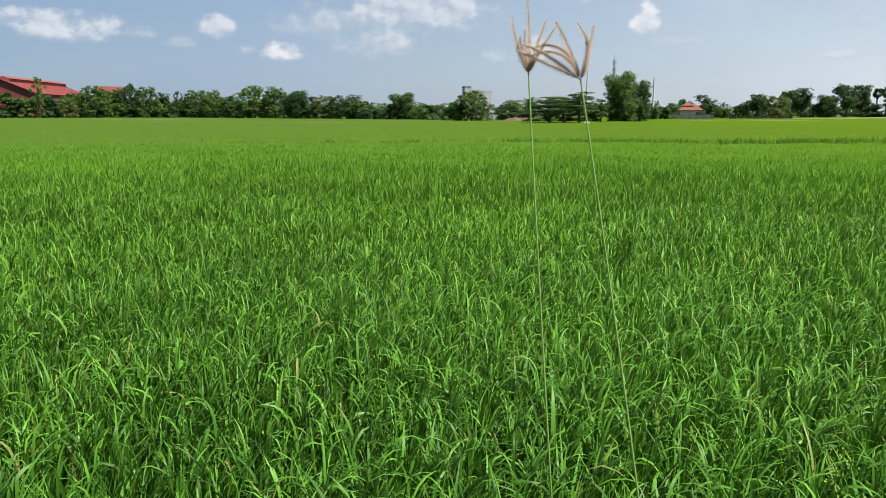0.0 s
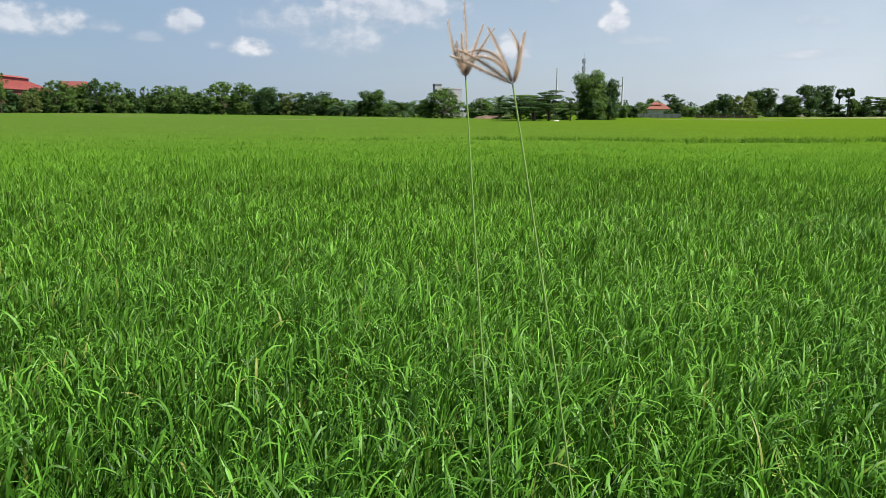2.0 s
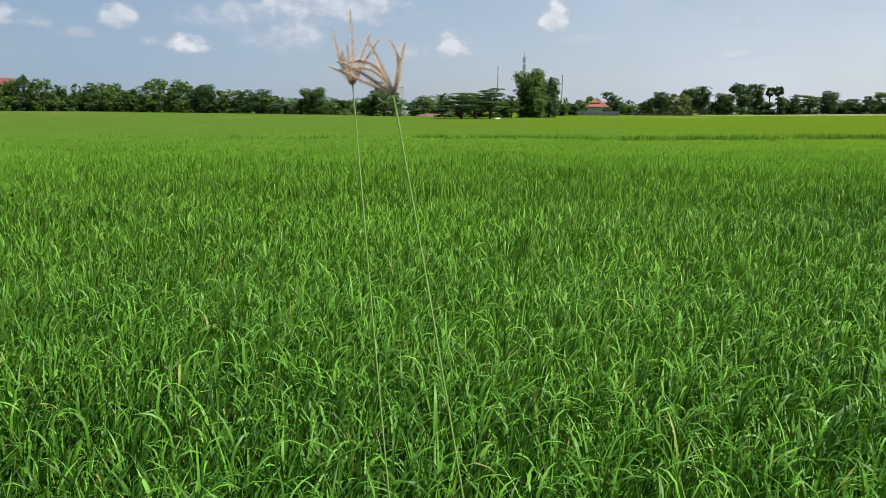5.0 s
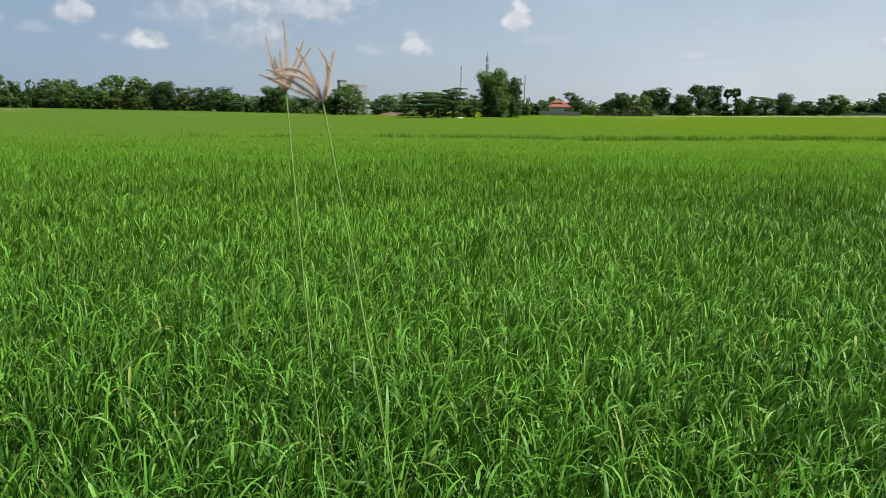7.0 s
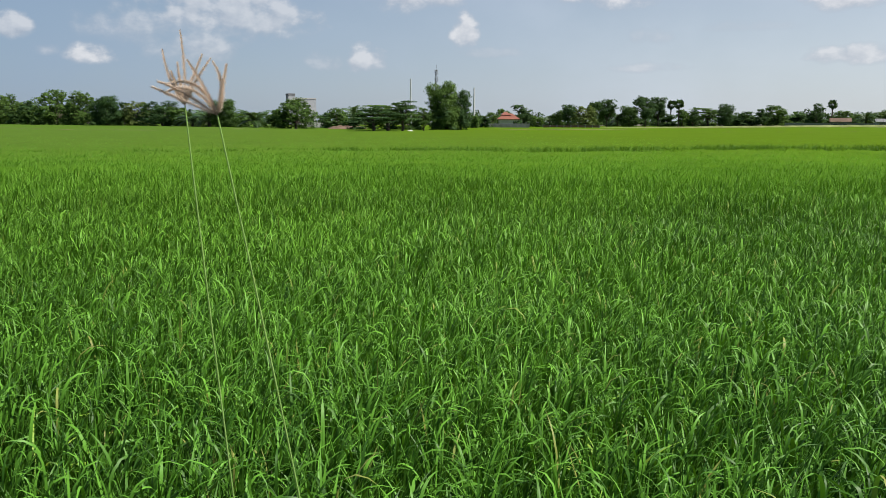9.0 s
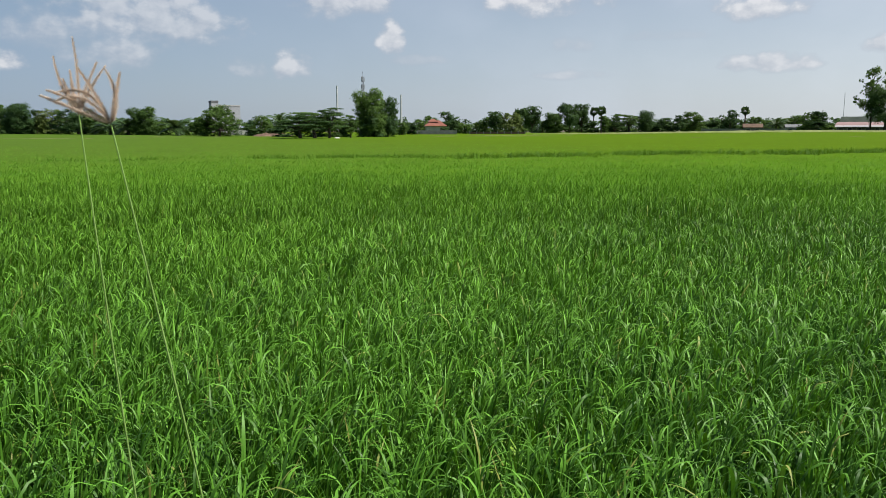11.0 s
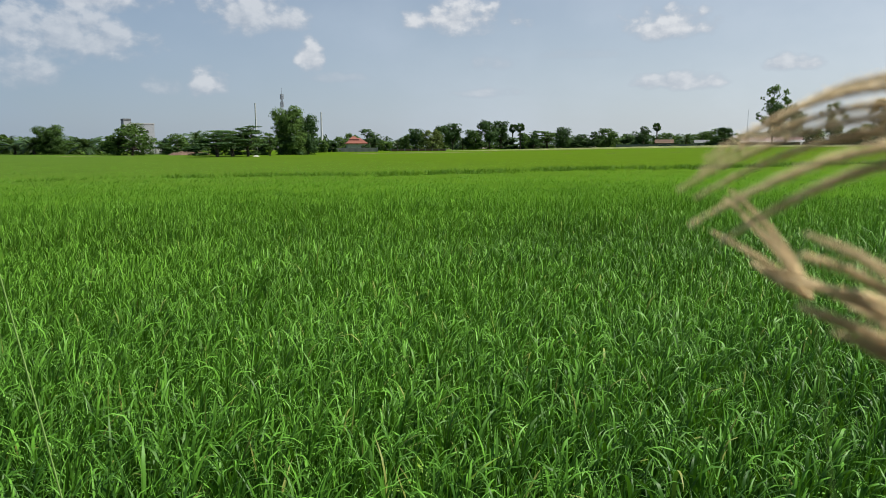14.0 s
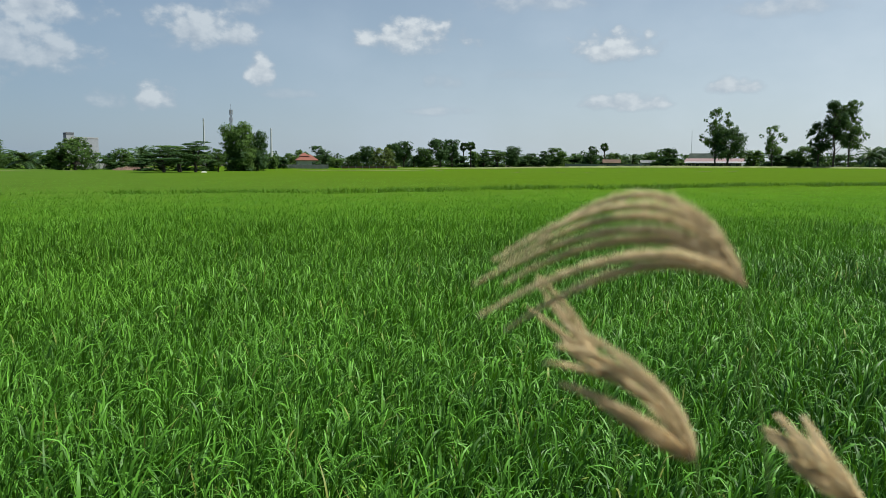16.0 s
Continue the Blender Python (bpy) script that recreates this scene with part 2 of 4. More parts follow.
BLOCK_PALE = surface("pale_concrete", (0.25, 0.265, 0.28), (0.34, 0.355, 0.37), 0.8, 1.0, 0.1, 0.2, stain=(0.28, 0.29, 0.29))
RUST = surface("red_brown_earth", (0.070, 0.044, 0.031), (0.135, 0.088, 0.062), 0.9, 3.0, 0.35, 0.8, stain=(0.10, 0.10, 0.05))
STEEL = surface("galvanised_steel", (0.13, 0.14, 0.15), (0.22, 0.23, 0.24), 0.5, 6.0, 0.8, 0.1, 0.5, 0.7)
PANE = surface("dark_window_glass", (0.03, 0.035, 0.04), (0.06, 0.07, 0.08), 0.15, 2.0, 0.3, 0.0, 0.5)
SHEET_METAL = surface("grey_sheet_metal", (0.10, 0.105, 0.11), (0.17, 0.175, 0.18), 0.7, 2.0, 0.4, 0.2, 0.2)
MAST_PAINT = surface("pale_grey_paint", (0.30, 0.315, 0.33), (0.42, 0.435, 0.445), 0.6, 4.0, 0.5, 0.1, 0.3)
RUSSET = leafy("russet_spike", (0.50, 0.42, 0.34), (0.74, 0.64, 0.55), (0.6, 0.45, 0.32), 0.5, 0.75, 0.2, 30.0)
TRACK = surface("pale_dry_track", (0.11, 0.135, 0.045), (0.17, 0.19, 0.08), 0.9, 1.5, 0.1, 0.5, 0.1, stain=(0.09, 0.12, 0.03))


# ---- building blocks ----
def mesh_from(name, verts, faces_by_size, mat, smooth=False, extra=()):
    """A mesh from arrays: verts (n, 3) and, for each face size, an index array (m, size) and a material slot."""
    me = bpy.data.meshes.new(name)
    loops = np.concatenate([f.ravel() for f, _ in faces_by_size]).astype(np.int32)
    totals = np.concatenate([np.full(len(f), f.shape[1]) for f, _ in faces_by_size]).astype(np.int32)
    slots = np.concatenate([np.full(len(f), s) for f, s in faces_by_size]).astype(np.int32)
    me.vertices.add(len(verts))
    me.vertices.foreach_set("co", np.ascontiguousarray(verts, dtype=np.float32).ravel())
    me.loops.add(len(loops))
    me.loops.foreach_set("vertex_index", loops)
    me.polygons.add(len(totals))
    me.polygons.foreach_set("loop_start", np.concatenate([[0], np.cumsum(totals)[:-1]]).astype(np.int32))
    me.polygons.foreach_set("loop_total", totals)
    for m in (mat, *extra):
        me.materials.append(m)
    me.polygons.foreach_set("material_index", slots)
    me.polygons.foreach_set("use_smooth", np.full(len(totals), smooth))
    me.update()
    me.validate()
    return me


def under(ob, parent, label=""):
    ob.parent = parent
    return tagged(ob, label) if label else ob


def part(name, bm, mat, parent, label=""):
    """One mesh object under a thing or a part."""
    me = bpy.data.meshes.new(name)
    bm.to_mesh(me)
    bm.free()
    me.materials.append(mat)
    return under(new(name, me), parent, label)


def thing(name, m, label, category, group="", kind=""):
    ob = new(name)
    ob.empty_display_size = 0.2
    ob.matrix_basis = m
    return tagged(ob, label, category, group, kind)


def box(bm, x0, x1, y0, y1, z0, z1):
    made = bmesh.ops.create_cube(bm, size=1, matrix=Matrix.Translation(((x0 + x1) / 2, (y0 + y1) / 2, (z0 + z1) / 2)) @ Matrix.Diagonal((x1 - x0, y1 - y0, z1 - z0, 1)))
    return made["verts"]


def prism(bm, points, y0, y1):
    """A solid with the outline points (x, z) from y0 to y1."""
    a = [bm.verts.new((x, y0, z)) for x, z in points]
    b = [bm.verts.new((x, y1, z)) for x, z in points]
    bm.faces.new(a[::-1])
    bm.faces.new(b)
    for i in range(len(a)):
        j = (i + 1) % len(a)
        bm.faces.new((a[i], a[j], b[j], b[i]))


def rod(bm, p, q, r0, r1, sides=6):
    p, q = Vector(p), Vector(q)
    turn = (q - p).to_track_quat("Z", "Y").to_matrix().to_4x4()
    bmesh.ops.create_cone(bm, cap_ends=True, segments=sides, radius1=r0, radius2=r1, depth=(q - p).length, matrix=Matrix.Translation((p + q) / 2) @ turn)


def ease(a, b, v):
    u = np.clip((v - a) / (b - a), 0, 1)
    return u * u * (3 - 2 * u)


def ground_height(x, y):
    """The land lies flat and rises a little to the far right."""
    x, y = np.asarray(x, float), np.asarray(y, float)
    return 0.75 * ease(90, 230, np.hypot(x, y)) * ease(24, 44, np.degrees(np.arctan2(x, y)))


def gz(x, y):
    return float(ground_height(x, y))


def polar_sheet(radii, angles, height):
    """Vertices and quads of a sheet round the viewer's place."""
    rr, aa = np.meshgrid(radii, np.radians(angles), indexing="ij")
    x, y = rr * np.sin(aa), rr * np.cos(aa)
    verts = np.stack([x, y, height(x, y)], -1).reshape(-1, 3)
    n = len(angles)
    i, j = np.meshgrid(np.arange(len(radii) - 1), np.arange(n - 1), indexing="ij")
    k = (i * n + j).ravel()
    return verts, np.stack([k, k + 1, k + n + 1, k + n], -1)[:, ::-1]


# ---- ground ----
radii = np.concatenate([[0.0], np.geomspace(0.5, 4500, 90)])
verts, quads = polar_sheet(radii, np.linspace(-180, 180, 181), ground_height)
tagged(new("ground", mesh_from("ground", verts, [(quads, 0)], SOIL, True)), "dark wet paddy soil under the rice", "ground", kind="structure")


# ---- rice ----
def strips(rng, x, y, z, phi, lean0, lean1, length, width, rows, twist=0.32, late=None):
    """Curved leaf blades: verts, quads and tip triangles."""
    n = len(x)
    s = {7: np.array([0, 0.36, 0.52, 0.64, 0.74, 0.83, 0.92, 1.0]), 6: np.array([0, 0.36, 0.56, 0.69, 0.80, 0.90, 1.0]), 5: np.array([0, 0.45, 0.62, 0.76, 0.88, 1.0]), 4: np.array([0, 0.5, 0.7, 0.86, 1.0]), 3: np.array([0, 0.5, 0.78, 1.0]), 2: np.array([0, 0.62, 1.0])}.get(rows, np.linspace(0, 1, rows + 1))
    late = (0.30 if late is None else late) * np.ones(n)
    bend = lambda u: ease(late[:, None], 1.04, u[None])
    mid = (s[:-1] + s[1:]) / 2
    lean = lean0[:, None] + (lean1 - lean0)[:, None] * bend(mid)
    turn = phi[:, None] + rng.normal(0, 0.25, n)[:, None] * mid[None]
    step = np.stack([np.sin(lean) * np.cos(turn), np.sin(lean) * np.sin(turn), np.cos(lean)], -1) * (length[:, None] * np.diff(s)[None])[..., None]
    line = np.concatenate([np.zeros((n, 1, 3)), np.cumsum(step, 1)], 1) + np.stack([x, y, z], -1)[:, None]
    wide = width[:, None] * np.interp(s, (0, 0.25, 0.55, 0.8, 1), (0.55, 0.95, 1.0, 0.68, 0.0))[None]
    tw = rng.normal(0, twist, n)[:, None] * s[None] + rng.normal(0, 0.22, n)[:, None]
    side = np.stack([-np.sin(phi), np.cos(phi), np.zeros(n)], -1)[:, None]
    lean_at = lean0[:, None] + (lean1 - lean0)[:, None] * bend(s)
    face = np.stack([-np.cos(lean_at) * np.cos(phi)[:, None], -np.cos(lean_at) * np.sin(phi)[:, None], np.sin(lean_at)], -1)
    across = (side * np.cos(tw)[..., None] + face * np.sin(tw)[..., None]) * wide[..., None] / 2
    pairs = np.stack([line[:, :rows] - across[:, :rows], line[:, :rows] + across[:, :rows]], 2).reshape(n, 2 * rows, 3)
    verts = np.concatenate([pairs, line[:, rows:]], 1)
    per = 2 * rows + 1
    first = (np.arange(n) * per)[:, None]
    tips = first + np.array([[2 * rows - 2, 2 * rows - 1, 2 * rows]])
    if rows == 1:
        return verts.reshape(-1, 3), None, tips
    k = np.arange(rows - 1) * 2
    quads = (first[:, :, None] + np.stack([k, k + 1, k + 3, k + 2], -1)[None]).reshape(-1, 4)
    return verts.reshape(-1, 3), quads, tips


def join(pieces):
    """One vertex array and face arrays from several (verts, quads, tips)."""
    verts, quads, tips, start = [], [], [], 0
    for v, q, t in pieces:
        verts.append(v)
        if q is not None:
            quads.append(q + start)
        tips.append(t + start)
        start += len(v)
    return np.concatenate(verts), (np.concatenate(quads) if quads else np.zeros((0, 4), int)), np.concatenate(tips)


def swell(x, y):
    """Slow unevenness of the crop's height."""
    return 0.035 * np.sin(x * 0.9 + 1.3 * np.sin(y * 0.5)) + 0.03 * np.sin(y * 1.3 + x * 0.4 + 2.0) + 0.02 * np.sin(x * 2.7 - y * 2.1)


def scatter(rng, r0, r1, density, a0=-42.0, a1=68.0):
    """Places in a sector round the viewer, density(r) per square metre."""
    r = np.linspace(r0, r1, 4000)
    weight = density(r) * r * radians(a1 - a0)
    total = np.concatenate([[0], np.cumsum((weight[1:] + weight[:-1]) / 2 * np.diff(r))])
    count = int(total[-1])
    rr = np.interp(rng.random(count) * total[-1], total, r)
    aa = np.radians(rng.uniform(a0, a1, count))
    return rr * np.sin(aa), rr * np.cos(aa), rr


def rice_blades(rng, x, y, r, rows):
    ditch = (np.abs(y - 37.3) < 0.45 + 0.25 * np.sin(x * 0.8)) & (x > 9)
    x, y, r = x[~ditch], y[~ditch], r[~ditch]
    n = len(x)
    # leaves stand in hills planted in loose rows, closest to the viewer
    hill_x, hill_y = np.round(x / 0.15), np.round(y / 0.17)
    loose = rng.normal(0, 0.022, (2, n)) + 0.045 * np.stack([np.sin(hill_x * 12.9 + hill_y * 7.3), np.sin(hill_x * 3.7 + hill_y * 17.1)])
    near = ease(9.0, 5.0, r)
    x, y = x + (hill_x * 0.15 + loose[0] - x) * near, y + (hill_y * 0.17 + loose[1] - y) * near
    height = (1 + swell(x, y) / 0.55) * (1 + 0.07 * np.sin(hill_x * 5.3 + hill_y * 9.1))
    # most leaves stand up and lean with the wind, some arch over near the tip, a few hang
    share = rng.random(n)
    arch, hang = share < np.interp(r, (3, 8, 14), (0.40, 0.46, 0.42)), share < 0.13
    lean0 = np.radians(np.abs(rng.normal(9, 7, n)))
    lean1 = np.radians(np.where(hang, rng.uniform(115, 172, n), np.where(arch, rng.uniform(58, 118, n), rng.uniform(10, 56, n))))
    late = np.where(arch, rng.uniform(0.34, 0.58, n), rng.uniform(0.1, 0.4, n))
    phi = np.where(rng.random(n) < 0.5, rng.normal(0.1, 0.8, n), rng.uniform(0, 2 * np.pi, n))
    length = rng.uniform(0.32, 0.56, n) * height
    rise = np.where(hang, 0.70, np.where(arch, 0.80, 0.95))
    crest = (0.565 - np.abs(rng.normal(0, 0.10, n)) + rng.normal(0, 0.035, n)) * height
    z = ground_height(x, y) + np.maximum(0.03, crest - length * rise)
    if rows == 1:
        lean0 = lean1 = np.radians(rng.uniform(0, 1, n) * np.interp(r, (19, 45), (62, 40)) + np.interp(r, (19, 45), (12, 46)))
        z, length = ground_height(x, y) + rng.uniform(0.30, 0.50, n) * height, rng.uniform(0.08, 0.20, n)
    width = np.clip(rng.lognormal(math.log(0.0102), 0.28, n), 0.005, 0.018) * np.interp(r, (1, 4, 8, 14, 34, 110), (1, 1.05, 1.2, 1.45, 2.3, 6.0))
    return strips(rng, x, y, z, phi, lean0, lean1, length, width, rows, late=late)


rng = np.random.default_rng(7)
pieces = []
thin = lambda r: np.exp(np.interp(np.log(r), np.log((1, 4, 8, 14, 30, 75)), np.log((2300, 1900, 1150, 640, 165, 5))))
all_x, all_y, all_r = scatter(rng, 1.2, 75, thin)
mixed = all_r * rng.lognormal(0, 0.16, len(all_r))
for r0, r1, rows in ((0.0, 4.0, 7), (4.0, 7.0, 5), (7.0, 12.0, 3), (12.0, 19, 2), (19, 1000, 1)):
    band = (mixed >= r0) & (mixed < r1)
    pieces.append(rice_blades(rng, all_x[band], all_y[band], all_r[band], rows))
# upright stems below the nearest leaves
x, y, r = scatter(rng, 1.0, 6.0, lambda r: 420 + 0 * r)
n = len(x)
pieces.append(strips(rng, x, y, np.zeros(n), rng.uniform(0, 6.28, n), np.radians(rng.uniform(0, 4, n)), np.radians(rng.uniform(0, 14, n)), rng.uniform(0.25, 0.42, n), rng.uniform(0.005, 0.008, n), 2))
verts, quads, tips = join(pieces)


def canopy_height(x, y):
    r = np.hypot(x, y)
    rough = 0.03 * np.sin(x * 5.1 + 2 * np.sin(y * 3.3)) * np.sin(y * 4.3 + 1.7 * np.sin(x * 2.9))
    return ground_height(x, y) + 0.04 + 0.24 * ease(6, 15, r) + 0.14 * ease(15, 32, r) + 0.06 * ease(30, 120, r) + (swell(x, y) * 0.6 + rough) * ease(4, 20, r) - 0.2 * ease(0.9, 0.3, np.abs(y - 37.3)) * ease(8, 14, x)


sheet, sheet_quads = polar_sheet(np.geomspace(5.0, 330, 330), np.linspace(-46, 72, 260), canopy_height)
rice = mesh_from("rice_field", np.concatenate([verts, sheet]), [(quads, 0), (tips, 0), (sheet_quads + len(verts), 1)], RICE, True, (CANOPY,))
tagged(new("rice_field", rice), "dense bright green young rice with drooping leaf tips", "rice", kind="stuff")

# a bund of taller weeds between two fields, thick to one side and in tufts to the other
pieces = []
n = 25000
x = np.concatenate([rng.uniform(3, 78, n), rng.uniform(-3, 6, 500), rng.normal(-5.2, 0.5, 260), rng.normal(-1.6, 0.4, 160), rng.normal(-10.5, 0.7, 120)])
y = 38.6 + rng.normal(0, 0.45, len(x)) + 0.5 * np.sin(x * 0.31)
keep = (np.sin(x * 1.9) + np.sin(x * 0.73 + 1) + rng.normal(0, 0.9, len(x)) > -1.2) | (x < -2)
x, y = x[keep], y[keep]
n = len(x)
pieces.append(strips(rng, x, y, np.zeros(n), rng.uniform(0, 6.28, n), np.radians(rng.uniform(0, 12, n)), np.radians(rng.uniform(20, 110, n)), rng.uniform(0.52, 0.86, n) * np.interp(x, (-12, 10, 30), (0.85, 0.86, 0.98)), rng.uniform(0.016, 0.036, n), 3))
v, q, t = join(pieces)
tagged(new("bund_weeds", mesh_from("bund_weeds", v, [(q, 0), (t, 0)], WEED, True)), "taller rough green weeds along a low bund in the rice", "weeds", kind="stuff")

# ---- trees ----
def leaf_cloud(rng, lobes, count, size, hang=0.0):
    """Small pointed leaves in the outer shell of uneven lobes (x, y, z, rx, ry, rz)."""
    lobes = np.asarray(lobes, float)
    area = (lobes[:, 3] * lobes[:, 4] + lobes[:, 3] * lobes[:, 5] + lobes[:, 4] * lobes[:, 5])
    sprays = max(8, count // 22)
    pick = rng.choice(len(lobes), sprays, p=area / area.sum())
    way = rng.normal(size=(sprays, 3)) + np.array([0, 0, 0.25])
    way /= np.linalg.norm(way, axis=1)[:, None]
    depth = 1.0 - np.abs(rng.normal(0, 0.25, sprays))
    lump = 1 + 0.16 * np.sin(way[:, 0] * 6 + pick) * np.sin(way[:, 2] * 7 + pick * 2) + 0.10 * np.sin(way[:, 1] * 11 + pick)
    centre = lobes[pick, :3] + way * lobes[pick, 3:] * (depth * lump)[:, None]
    of = rng.integers(0, sprays, count)
    blur = lobes[pick[of], 3:] * rng.uniform(0.15, 0.27, sprays)[of][:, None]
    centre, way = centre[of] + np.clip(rng.normal(size=(count, 3)), -1.25, 1.25) * blur * np.array([1, 1, 0.75]), way[of]
    normal = way + rng.normal(0, 0.42, (count, 3)) + np.array([0, 0, 0.35])
    normal /= np.linalg.norm(normal, axis=1)[:, None]
    along = np.cross(normal, rng.normal(size=(count, 3)))
    along[:, 2] -= hang
    along /= np.linalg.norm(along, axis=1)[:, None]
    across = np.cross(normal, along)
    s = 1.3 * size * rng.uniform(0.6, 1.5, count)[:, None]
    verts = np.stack([centre - along * s, centre + across * s * 0.6 + along * s * 0.2, centre + along * s * 0.5 - across * s * 0.6], 1).reshape(-1, 3)
    return verts, np.arange(count * 3).reshape(-1, 3)


def woody(bm, p, q, r0, r1, bend, rng, steps=4):
    """A tapered, slightly crooked stem from p to q."""
    p, q = Vector(p), Vector(q)
    last, radius = p, r0
    for i in range(1, steps + 1):
        u = i / steps
        here = p.lerp(q, u) + Vector((rng.normal(0, bend), rng.normal(0, bend), 0)) * (1 - abs(2 * u - 1))
        nxt = r0 + (r1 - r0) * u
        rod(bm, last, here, radius, nxt, 6)
        last, radius = here, nxt


def crown_part(root, verts, quads, mat, name="crown"):
    return under(new(name, mesh_from(name, verts, [(quads, 0)], mat)), root)


def make_round(rng, mat, leaves=10000, size=0.017, low=0.10, tall=0.0):
    """Broad tree of unit height and unit width."""
    root = new("broadleaf_tree")
    bm = bmesh.new()
    fork = 0.22 + tall
    woody(bm, (0, 0, -0.01), (0.02, 0, fork), 0.028, 0.020, 0.01, rng)
    lobes = []
    for i in range(16):
        a, h = i * 2.4 + rng.uniform(0, 0.6), rng.uniform(low + 0.18 + tall, 0.86)
        reach = 0.36 * math.sqrt(max(0.12, 1 - ((h - 0.5) / 0.52) ** 2)) * rng.uniform(0.35, 1.0)
        tip = (reach * math.cos(a), reach * math.sin(a), h)
        if i < 7:
            woody(bm, (0.02, 0, fork - 0.03), tip, 0.018, 0.005, 0.02, rng, 3)
        s = rng.uniform(0.10, 0.20) * (1 - tall)
        lobes.append((*tip, s, s, s * rng.uniform(0.6, 0.95)))
    if low < 0.12:
        for i in range(6):
            a = i * 1.05 + rng.uniform(0, 0.5)
            lobes.append((0.3 * math.cos(a), 0.3 * math.sin(a), low + 0.10, 0.18, 0.18, 0.13))
    part("trunk", bm, BARK, root)
    crown_part(root, *leaf_cloud(rng, lobes, leaves, size), mat)
    return root


def make_dense(rng, mat):
    """Heavy tree leafed down to the ground."""
    root = new("dense_tree")
    bm = bmesh.new()
    woody(bm, (0, 0, -0.01), (0.01, 0, 0.5), 0.05, 0.02, 0.01, rng)
    lobes = []
    for i in range(20):
        h = 0.12 + 0.76 * i / 19
        reach = 0.34 * math.sqrt(max(0.05, 1 - (abs(h - 0.55) / 0.5) ** 2.2)) * rng.uniform(0.55, 1.0)
        a = i * 2.4
        s = rng.uniform(0.15, 0.23)
        tip = (reach * math.cos(a), reach * math.sin(a), h)
        lobes.append((*tip, s, s, s * 0.72))
        if i % 3 == 0:
            woody(bm, (0, 0, 0.25), tip, 0.018, 0.004, 0.01, rng, 2)
    part("trunk", bm, BARK, root)
    crown_part(root, *leaf_cloud(rng, lobes, 22000, 0.0135, 0.3), mat)
    return root


def make_full(rng, mat, leaves=9500, size=0.0165, lift=0.0):
    """Broad tree whose heaped crown comes down almost to the ground."""
    root = new("broadleaf_tree")
    bm = bmesh.new()
    woody(bm, (0, 0, -0.01), (0.02, 0, 0.3 + lift), 0.034, 0.022, 0.01, rng)
    lobes = []
    for i in range(30):
        h = 0.10 + lift + (0.76 - lift) * (i + 0.5) / 30
        a = i * 2.4 + rng.uniform(-0.3, 0.3)
        reach = 0.37 * (1 - (max(0.0, h - 0.38) / 0.56) ** 2) ** 0.5 * rng.uniform(0.72, 1.05)
        s = rng.uniform(0.09, 0.19)
        tip = (reach * math.cos(a), reach * math.sin(a), h)
        lobes.append((*tip, s, s, s * rng.uniform(0.6, 0.9)))
        if i % 4 == 1:
            woody(bm, (0.02, 0, 0.24), tip, 0.016, 0.004, 0.02, rng, 3)
    part("trunk", bm, BARK, root)
    crown_part(root, *leaf_cloud(rng, lobes, leaves, size), mat)
    return root


def make_bush(rng, mat):
    root = new("bush")
    bm = bmesh.new()
    lobes = []
    for i in range(12):
        a, h = i * 2.4, rng.uniform(0.12, 0.78)
        reach = rng.uniform(0.05, 0.38) * (1 - 0.55 * h)
        s = rng.uniform(0.16, 0.24)
        lobes.append((reach * math.cos(a), reach * math.sin(a), h, s, s, s * 0.8))
        if i < 6:
            woody(bm, (0.03 * math.cos(a), 0.03 * math.sin(a), -0.01), (reach * math.cos(a), reach * math.sin(a), h), 0.014, 0.004, 0.01, rng, 2)
    part("stems", bm, BARK, root)
    crown_part(root, *leaf_cloud(rng, lobes, 2700, 0.031), mat)
    return root


def make_sparse(rng, mat, leaves=9000, plump=1.0, size=0.0125):
    """Open, airy tree whose branches show between the leaves."""
    root = new("sparse_tree")
    bm = bmesh.new()
    woody(bm, (0, 0, -0.01), (0.03, 0.01, 0.8), 0.028, 0.008, 0.02, rng, 5)
    lobes = []
    for i in range(30):
        h = 0.30 + 0.64 * i / 29
        a = i * 2.4
        reach = 0.42 * (1 - ((h - 0.6) / 0.5) ** 2) * rng.uniform(0.15, 1.0)
        tip = (reach * math.cos(a), reach * math.sin(a), min(0.95, h + 0.06))
        woody(bm, (0.02, 0, h - 0.12), tip, 0.006, 0.002, 0.01, rng, 3)
        s = rng.uniform(0.05, 0.13) * plump
        lobes.append((*tip, s, s, s * 0.62))
    part("trunk", bm, BARK, root)
    crown_part(root, *leaf_cloud(rng, lobes, leaves, size), mat)
    return root


def make_flat(rng, mat):
    """Tree with wide level layers of fine leaves."""
    root = new("flat_topped_tree")
    bm = bmesh.new()
    woody(bm, (0, 0, -0.02), (0.03, 0, 0.42), 0.045, 0.03, 0.015, rng)
    lobes = []
    for i, h in enumerate((0.42, 0.50, 0.55, 0.63, 0.68, 0.74, 0.80, 0.86, 0.92, 0.60, 0.48, 0.77)):
        a = i * 2.4
        reach = (0.42 if h < 0.7 else 0.28) * rng.uniform(0.4, 1.0)
        tip = (reach * math.cos(a), reach * math.sin(a), h)
        woody(bm, (0.03, 0, 0.38), tip, 0.018, 0.004, 0.02, rng, 3)
        s = rng.uniform(0.18, 0.30)
        lobes.append((*tip, s, s, 0.030))
    part("trunk", bm, BARK, root)
    crown_part(root, *leaf_cloud(rng, lobes, 6500, 0.017), mat)
    return root


